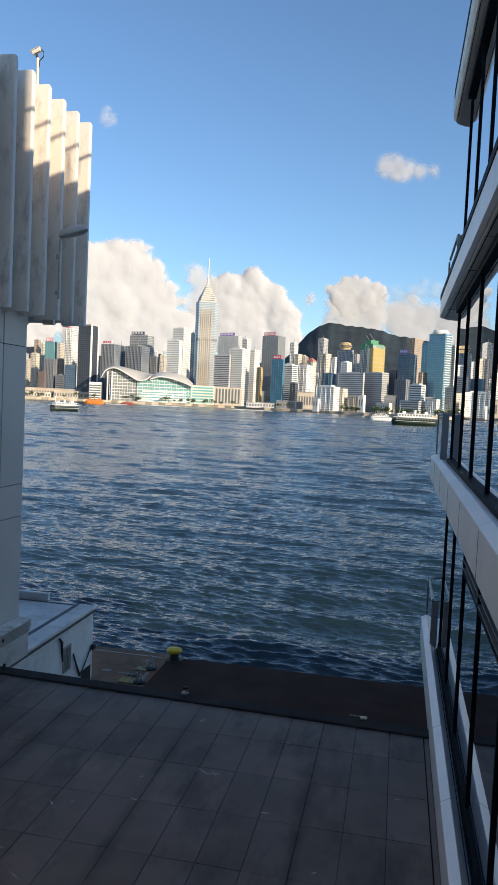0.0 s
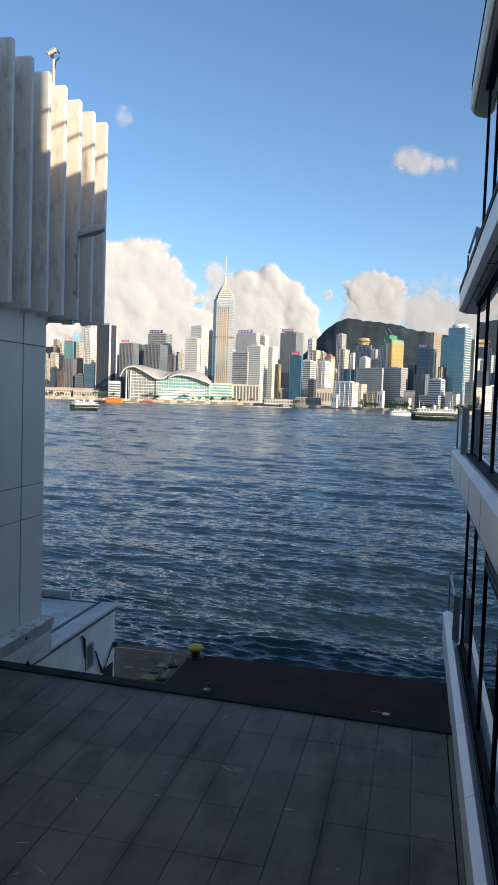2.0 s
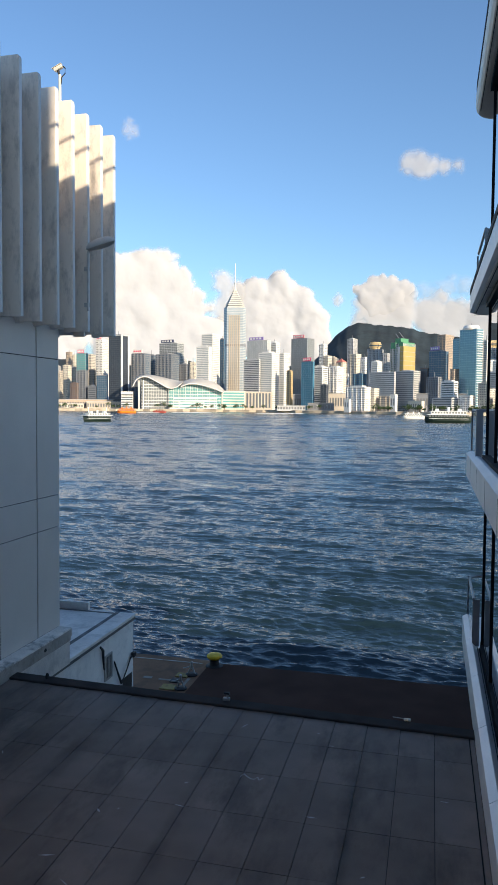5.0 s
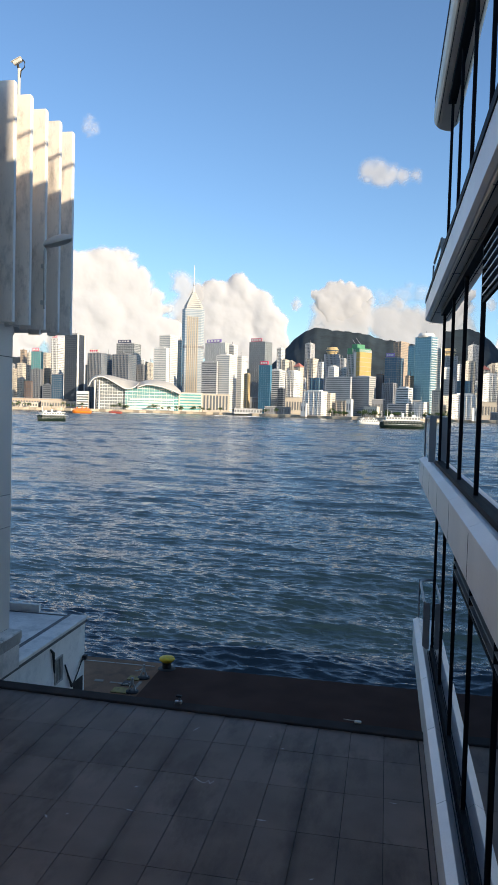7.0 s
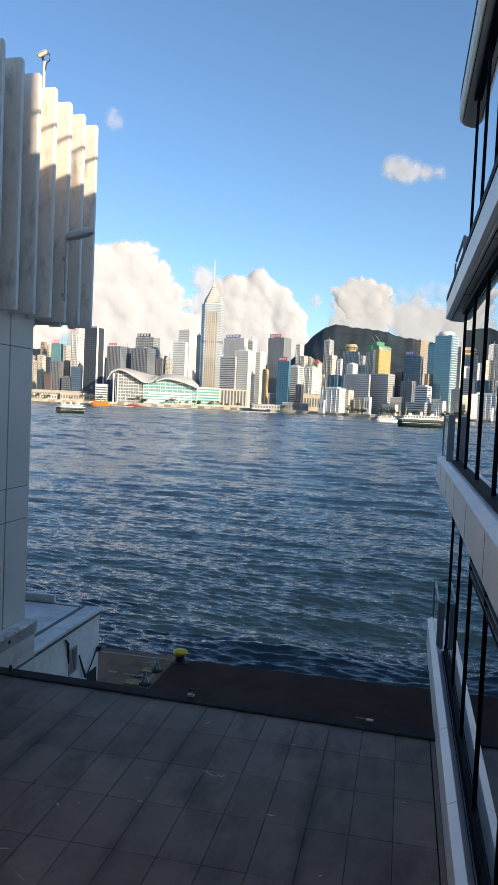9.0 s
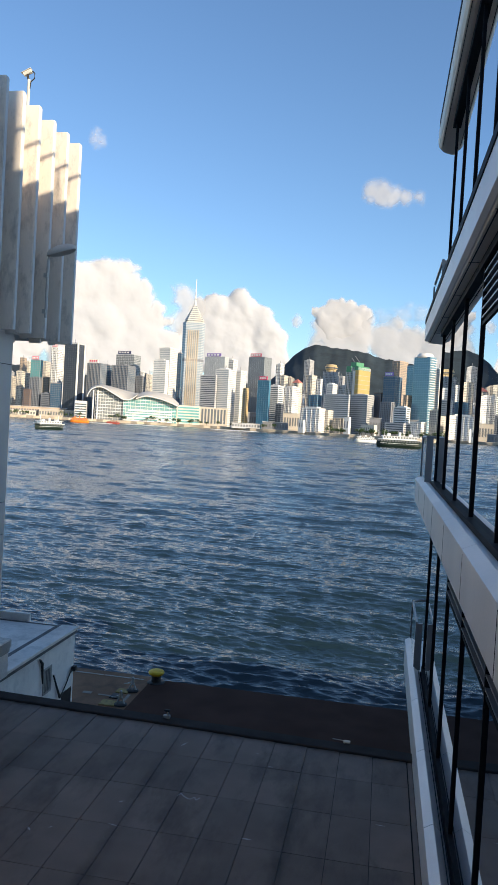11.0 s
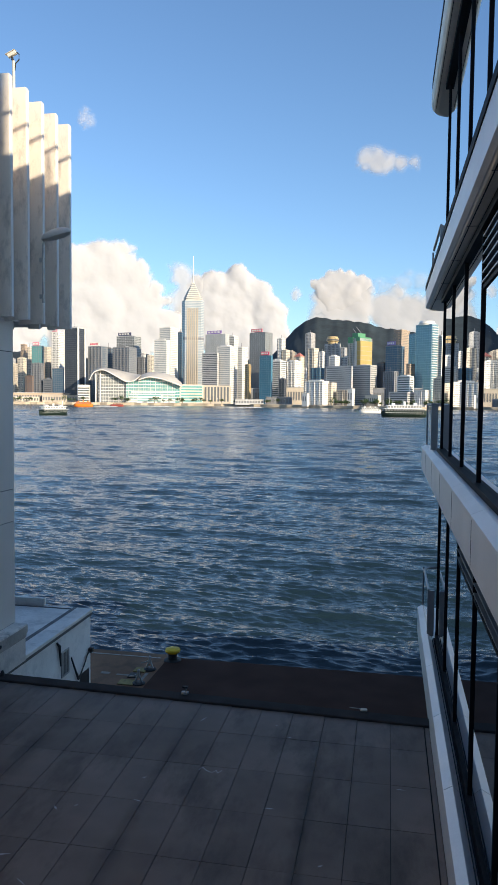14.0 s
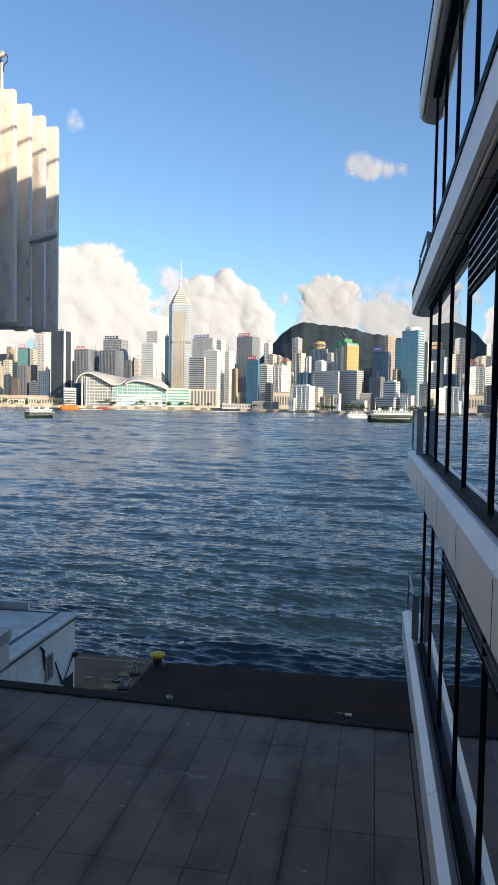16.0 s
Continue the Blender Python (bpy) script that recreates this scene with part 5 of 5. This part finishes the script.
def ferry(name, label, az, r, L, turn, hull_mat, top_mat, masts=True, decks=2):
    x, y, _ = polar(az, r)
    o = thing(name, label, "boat", (x, y, 0), turn, group="boats in the harbour")
    B = L * 0.26
    part("hull", hull(L, B, L * 0.11), hull_mat, o)
    part("rubbing_strake", Geo().box(-L * 0.42, L * 0.42, -B / 2 - 0.12, B / 2 + 0.12, L * 0.088, L * 0.094), top_mat, o)
    z = L * 0.105
    for k in range(decks):
        lk, bk, dh = L * (0.43 - 0.06 * k), B * (0.47 - 0.05 * k), L * 0.075
        part("deck_house", Geo().box(-lk, lk, -bk, bk, z + dh * 0.05, z + dh * 0.86, 0.1), hull_mat if k == 0 and decks > 1 else top_mat, o)
        w = Geo()
        m = int(lk * 2 / 2.2)
        for i in range(m):
            xx = -lk + (i + 0.5) * 2 * lk / m
            w.box(xx - 0.7, xx + 0.7, -bk - 0.06, bk + 0.06, z + dh * 0.30, z + dh * 0.78)
        part("glazing", w, M_WIN, o, kind="stuff")
        part("deck_roof", Geo().box(-lk - 0.9, lk + 0.9, -bk - 0.5, bk + 0.5, z + dh * 0.86, z + dh), top_mat, o)
        z += dh
    part("funnel", Geo().lathe(0, 0, [(L * 0.03, z), (L * 0.03, z + L * 0.08), (L * 0.024, z + L * 0.085)], 12), top_mat, o, smooth=True)
    for s in (-1, 1):
        part("wheelhouse", Geo().box(s * L * 0.24 - L * 0.035, s * L * 0.24 + L * 0.035, -B * 0.2, B * 0.2, z, z + L * 0.05, 0.08), top_mat, o)
        if masts:
            part("mast", Geo().lathe(s * L * 0.33, 0, [(0.22, z - L * 0.03), (0.16, z + L * 0.17)], 6), top_mat, o)
    return o


M_HULLGREEN = surface("dark_green_hull_paint", (0.008, 0.020, 0.014), 0.5, 0, 0.2, 0.5, 5, 0)
M_HULLORANGE = surface("orange_hull_paint", (0.80, 0.22, 0.02), 0.4, 0, 0.1, 0.5, 5, 0)
M_HULLRED = surface("dull_red_hull_paint", (0.36, 0.07, 0.05), 0.5, 0, 0.15, 0.5, 5, 0)
M_BOATWHITE = surface("white_boat_paint", (0.80, 0.80, 0.77), 0.4, 0, 0.08, 0.5, 5, 0)
ferry("ferry", "double-ended ferry with dark green hull and white decks", -25.6, 545, 24, 62, M_HULLGREEN, M_BOATWHITE)
ferry("ferry", "long double-ended ferry with dark green hull and white decks", 1.15, 600, 36, 6, M_HULLGREEN, M_BOATWHITE)
ferry("launch", "white motor launch crossing the harbour", -1.4, 760, 22, 5, M_BOATWHITE, M_BOATWHITE, False)
ferry("orange_ferry", "bright orange fast ferry near the far shore", -23.4, 1080, 27, 15, M_HULLORANGE, M_HULLORANGE, False)
ferry("red_barge", "dull red workboat near the far shore", -20.9, 1120, 20, 10, M_HULLRED, M_HULLRED, False, 1)


def wake(az, r, L, W, seed):
    """Broken strips of foam behind a boat."""
    q = random.Random(seed)
    g = Geo()
    x, y, _ = polar(az, r)
    for i in range(240):
        s = q.random()
        cx, cy = x + (s - 0.5) * L, y + q.gauss(0, W * (0.3 + 0.7 * s)) 
        a, b = q.uniform(1.5, 6.5), q.uniform(0.6, 2.2)
        g.add([(cx - a, cy, 0.3), (cx, cy - b, 0.32), (cx + a, cy, 0.3), (cx, cy + b, 0.9)], [(0, 1, 2, 3)])
    ob = part("foam", g, M_BOATWHITE)
    tagged(ob, "white foam of a boat's wake on the water", "foam", kind="stuff")


wake(-18.4, 1150, 60, 5, 1)
wake(-11.6, 1120, 70, 5, 2)
wake(-21.8, 1085, 30, 3, 3)


# ---- clouds ----
def cloud_material():
    m, t, p = nodes_of("cumulus_cloud")
    n = t.nodes.new
    t.nodes.remove(p)
    dif, tra, mix, clear, out = n("ShaderNodeBsdfDiffuse"), n("ShaderNodeBsdfTranslucent"), n("ShaderNodeMixShader"), n("ShaderNodeBsdfTransparent"), n("ShaderNodeMixShader")
    dif.inputs[0].default_value = tra.inputs[0].default_value = (0.595, 0.600, 0.625, 1)
    mix.inputs[0].default_value = 0.25
    t.links.new(dif.outputs[0], mix.inputs[1])
    t.links.new(tra.outputs[0], mix.inputs[2])
    t.links.new(clear.outputs[0], out.inputs[1])
    t.links.new(mix.outputs[0], out.inputs[2])
    t.links.new(out.outputs[0], t.nodes["Material Output"].inputs[0])
    at = n("ShaderNodeAttribute")
    at.attribute_name = "cover"
    t.links.new(at.outputs["Fac"], out.inputs[0])
    return m


M_CLOUD = cloud_material()


def fbm(x, y, seed, octaves=5, gain=0.5):
    """Smooth value noise in layers, about -1 to 1."""
    r = np.random.default_rng(seed)
    total, amp, norm = np.zeros_like(x), 1.0, 0.0
    for _ in range(octaves):
        lat = r.uniform(-1, 1, (64, 64))
        ox, oy = r.uniform(0, 60, 2)
        u, v = x + ox, y + oy
        iu, iv = np.floor(u).astype(int), np.floor(v).astype(int)
        fu, fv = u - iu, v - iv
        fu, fv = fu * fu * (3 - 2 * fu), fv * fv * (3 - 2 * fv)
        a = lat[iu % 64, iv % 64] * (1 - fu) + lat[(iu + 1) % 64, iv % 64] * fu
        b = lat[iu % 64, (iv + 1) % 64] * (1 - fu) + lat[(iu + 1) % 64, (iv + 1) % 64] * fu
        total += amp * (a * (1 - fv) + b * fv)
        norm += amp
        amp *= gain
        x, y = x * 2.03, y * 2.03
    return total / norm


def cloud_bank(label, blobs, thin=1.0, dist=4300, seed=1, puffs=9, rim=0.42, wisp=0.42, smooth=22, flat=1.0, relief=17):
    """A heaped cloud: large billows set with smaller ones, swelling towards the viewer and thinning out at the rim."""
    r = random.Random(seed)
    az0, az1 = min(b[0] - b[2] * 1.5 for b in blobs), max(b[0] + b[2] * 1.5 for b in blobs)
    el0, el1 = max(1.0, min(b[1] - b[2] * 1.4 for b in blobs)), max(b[1] + b[2] * 1.5 for b in blobs)
    step = 0.06
    AZ, EL = np.meshgrid(np.arange(az0, az1, step), np.arange(el0, el1, step), indexing="ij")
    wx, wy = AZ * 1.1, EL * 1.1
    A = AZ + wisp * fbm(wx, wy, seed + 1)
    E = EL + wisp * fbm(wx, wy, seed + 2)
    balls = [(a, e, q, 0.0) for a, e, q in blobs]
    for a, e, q in blobs:
        for _ in range(puffs):
            th, rad = r.uniform(0, 6.283), q * math.sqrt(r.uniform(0.05, 0.85))
            s = q * r.uniform(0.26, 0.58)
            lift = math.sqrt(max(0.0, q * q - rad * rad)) * 0.72
            balls.append((a + rad * math.cos(th), e + rad * math.sin(th) / flat, s, lift))
    H, inside = np.zeros_like(AZ), np.full_like(AZ, -9.0)
    for a, e, q, lift in balls:
        d2 = ((A - a) ** 2 + ((E - e) * flat) ** 2) / (q * q)
        H = np.maximum(H, np.where(d2 < 1, lift + q * np.sqrt(np.clip(1 - d2, 0, 1)), 0))
        inside = np.maximum(inside, (1 - np.sqrt(d2)) * q)
    for _ in range(smooth):
        P = np.pad(H, 1, mode="edge")
        H = (P[:-2, 1:-1] + P[2:, 1:-1] + P[1:-1, :-2] + P[1:-1, 2:] + 4 * P[1:-1, 1:-1] + 0.5 * (P[:-2, :-2] + P[2:, 2:] + P[:-2, 2:] + P[2:, :-2])) / 10
    H += 0.11 * fbm(AZ * 1.3, EL * 1.3, seed + 3, 4)
    c = np.clip((inside + 0.12 + 0.10 * fbm(AZ * 2.0, EL * 2.0, seed + 4)) / rim, 0, 1)
    cover = thin * c * c * (3 - 2 * c)
    R = dist - relief * H
    X, Y = R * np.sin(np.radians(AZ)), R * np.cos(np.radians(AZ))
    Z = EYE + R * np.tan(np.radians(EL))
    na, ne = AZ.shape
    idx = np.arange(na * ne).reshape(na, ne)
    quads = np.stack([idx[:-1, :-1], idx[1:, :-1], idx[1:, 1:], idx[:-1, 1:]], -1).reshape(-1, 4)
    flat_cover = cover.reshape(-1)
    quads = quads[flat_cover[quads].max(1) > 0]
    me = bpy.data.meshes.new("cloud")
    me.from_pydata(np.stack([X, Y, Z], -1).reshape(-1, 3).tolist(), [], quads.tolist())
    me.materials.append(M_CLOUD)
    at = me.attributes.new("cover", "FLOAT", "POINT")
    at.data.foreach_set("value", flat_cover.astype(np.float32))
    me.shade_smooth()
    tagged(new("cloud", me), label, "cloud", "clouds over the city", "structure")


cloud_bank("large heaped cream cumulus bank over the city", [(-22.6, 9.7, 2.0), (-20.9, 9.5, 1.9), (-24.6, 9.2, 2.1), (-20.0, 8.2, 1.7), (-18.4, 7.3, 1.25), (-22.5, 6.9, 2.4), (-19.0, 5.9, 1.9), (-17.2, 5.6, 1.4), (-26.5, 7.0, 2.6), (-24.0, 4.6, 2.2), (-20.5, 4.3, 2.2), (-29.0, 5.4, 2.6)], 1.0, 4300, 11)
cloud_bank("bright white cumulus bank behind the tallest tower", [(-12.9, 8.2, 1.65), (-11.3, 8.3, 1.6), (-10.3, 7.6, 1.6), (-9.2, 6.5, 1.5), (-14.2, 7.4, 1.7), (-12.3, 6.2, 2.1), (-9.0, 5.0, 1.6), (-14.8, 5.2, 1.8), (-11.5, 4.4, 2.0)], 1.0, 4345, 23, 10, 0.28, 0.4, 14, 1.0, 22)
cloud_bank("soft grey cumulus lobe beside the tallest tower", [(-16.0, 9.2, 1.1), (-15.3, 8.4, 1.3), (-15.8, 7.4, 1.3), (-15.2, 6.0, 1.5)], 0.85, 4330, 29, 4, 0.8)
cloud_bank("bright white cumulus crown over the mountain", [(-5.0, 8.6, 0.75), (-4.3, 8.9, 0.8), (-3.2, 8.9, 0.8), (-2.3, 8.6, 0.75), (-4.4, 8.0, 1.1), (-2.8, 7.9, 1.1)], 1.0, 4384, 37, 9, 0.24, 0.35, 10, 1.0, 16)
cloud_bank("low grey-white cumulus bank over the mountain", [(-4.4, 7.4, 1.7), (-2.6, 7.3, 1.8), (-0.6, 6.9, 1.6), (1.2, 6.6, 1.6), (3.2, 6.6, 1.7), (5.5, 6.6, 1.8), (-3.2, 5.6, 1.9), (0.4, 5.2, 1.9), (3.5, 5.0, 1.9), (8.5, 6.4, 2.0), (12.0, 6.4, 2.4), (-5.4, 5.7, 1.3)], 0.97, 4390, 41, 4, 0.8, 0.5, 26, 1.0, 12)
cloud_bank("grey-blue cloud streak above the mountain", [(-0.6, 8.7, 0.9), (0.8, 8.9, 1.0), (2.2, 9.0, 1.0), (3.6, 8.9, 1.1), (5.2, 8.8, 1.1), (7.0, 8.7, 1.1)], 0.32, 4460, 43, 3, 0.8, 0.4, 16, 1.4, 30)
cloud_bank("pale haze bank low over the far shore", [(-30.0 + 3.5 * k, 2.6 + 0.5 * math.sin(k * 1.7), 2.6) for k in range(13)], 0.45, 4480, 61, 2, 2.2, 0.4, 20, 1.0, 10)
cloud_bank("tiny white puff beside the mountain cloud", [(-7.35, 8.1, 0.42), (-7.1, 7.9, 0.3)], 0.75, 4300, 47, 4, 0.4)
cloud_bank("small lone white cloud in the blue sky", [(-2.0, 17.75, 0.9), (-1.2, 17.5, 1.1), (-0.4, 17.35, 0.9), (0.5, 17.25, 0.75), (1.4, 17.25, 0.6)], 0.8, 4300, 53, 3, 0.8, 0.3, 18, 1.1, 12)
cloud_bank("faint wisp of cloud in the blue sky", [(-23.2, 19.95, 0.55), (-22.8, 19.7, 0.45)], 0.36, 4300, 59, 4, 0.5, 0.4, 6, 1.1)

# ---- damp stains along some paver joints ----
def stain_material():
    m, t, p = nodes_of("damp_stain")
    n = t.nodes.new
    p.inputs["Base Color"].default_value, p.inputs["Roughness"].default_value = (0.030, 0.024, 0.021, 1), 0.7
    co, sep, ns = n("ShaderNodeTexCoord"), n("ShaderNodeSeparateXYZ"), n("ShaderNodeTexNoise")
    t.links.new(co.outputs["Generated"], sep.inputs[0])
    t.links.new(co.outputs["Object"], ns.inputs["Vector"])
    ns.inputs["Scale"].default_value, ns.inputs["Detail"].default_value = 1.4, 6
    last = None
    for axis in (0, 1):
        a, b, c = n("ShaderNodeMath"), n("ShaderNodeMath"), n("ShaderNodeMath")
        a.operation, b.operation, c.operation = "SUBTRACT", "MULTIPLY", "POWER"
        a.inputs[0].default_value = 1.0
        t.links.new(sep.outputs[axis], a.inputs[1])
        t.links.new(sep.outputs[axis], b.inputs[0])
        t.links.new(a.outputs[0], b.inputs[1])
        t.links.new(b.outputs[0], c.inputs[0])
        c.inputs[1].default_value = 1.6 if axis == 0 else 0.35
        if last is None:
            last = c
        else:
            d = n("ShaderNodeMath")
            d.operation = "MULTIPLY"
            t.links.new(last.outputs[0], d.inputs[0])
            t.links.new(c.outputs[0], d.inputs[1])
            last = d
    rng_, mul = n("ShaderNodeMapRange"), n("ShaderNodeMath")
    rng_.inputs[1].default_value, rng_.inputs[2].default_value, rng_.inputs[3].default_value, rng_.inputs[4].default_value = 0.35, 0.65, 0.3, 4.6
    t.links.new(ns.outputs[0], rng_.inputs[0])
    mul.operation, mul.use_clamp = "MULTIPLY", True
    t.links.new(last.outputs[0], mul.inputs[0])
    t.links.new(rng_.outputs[0], mul.inputs[1])
    t.links.new(mul.outputs[0], p.inputs["Alpha"])
    return m


M_STAIN = stain_material()
for sx_, y0_, y1_, w_ in ((-3.49, 3.2, 13.75, 0.36), (-1.06, 3.5, 13.6, 0.26), (-5.9, 4.0, 13.8, 0.5), (-7.7, 3.5, 12.5, 0.5)):
    structure("damp_stain", Geo().add([(sx_ - w_ / 2, y0_, T + 0.0015), (sx_ + w_ / 2, y0_, T + 0.0015), (sx_ + w_ / 2, y1_, T + 0.0015), (sx_ - w_ / 2, y1_, T + 0.0015)], [(0, 1, 2, 3)]), M_STAIN, "dark damp stain along a paver joint", "marking")

# ---- pavers of the terrace, one by one ----
PW, PD = 0.607, 1.225
paver = Geo().box(-PW / 2 + 0.0042, PW / 2 - 0.0042, -PD / 2 + 0.0035, PD / 2 - 0.0035, -0.03, 0, 0.002).mesh("paver", M_TILE)
tilt = random.Random(21)
for c in range(-15, 2):
    xc = 0.15 - PW / 2 + PW * c + PW
    sx = 1.0
    if xc - PW / 2 < -8.84:
        right = xc + PW / 2
        xc, sx = (right - 8.82) / 2, (right + 8.82) / PW
    if xc + PW / 2 > 0.86 or sx < 0.2:
        continue
    for k in range(11):
        yc = 12.65 - PD * (k - 0.5)
        dy = 1.0
        if k == 0:
            yc, dy = (12.65 + edge_y(xc)) / 2, (edge_y(xc) - 12.65) / PD
        if yc - PD / 2 < -0.5:
            continue
        ob = new("paver", paver)
        ob.parent = terrace
        ob.location = (xc, yc, T - 0.002 + tilt.uniform(-0.0015, 0.0015))
        ob.rotation_euler = (tilt.uniform(-0.002, 0.002), tilt.uniform(-0.003, 0.003), 0)
        ob.scale = (sx, dy, 1)
strip = Geo().box(0.775, 0.85, -0.4, 13.61, T - 0.03, T - 0.002)
part("edge_strip", strip, M_TILE, terrace)
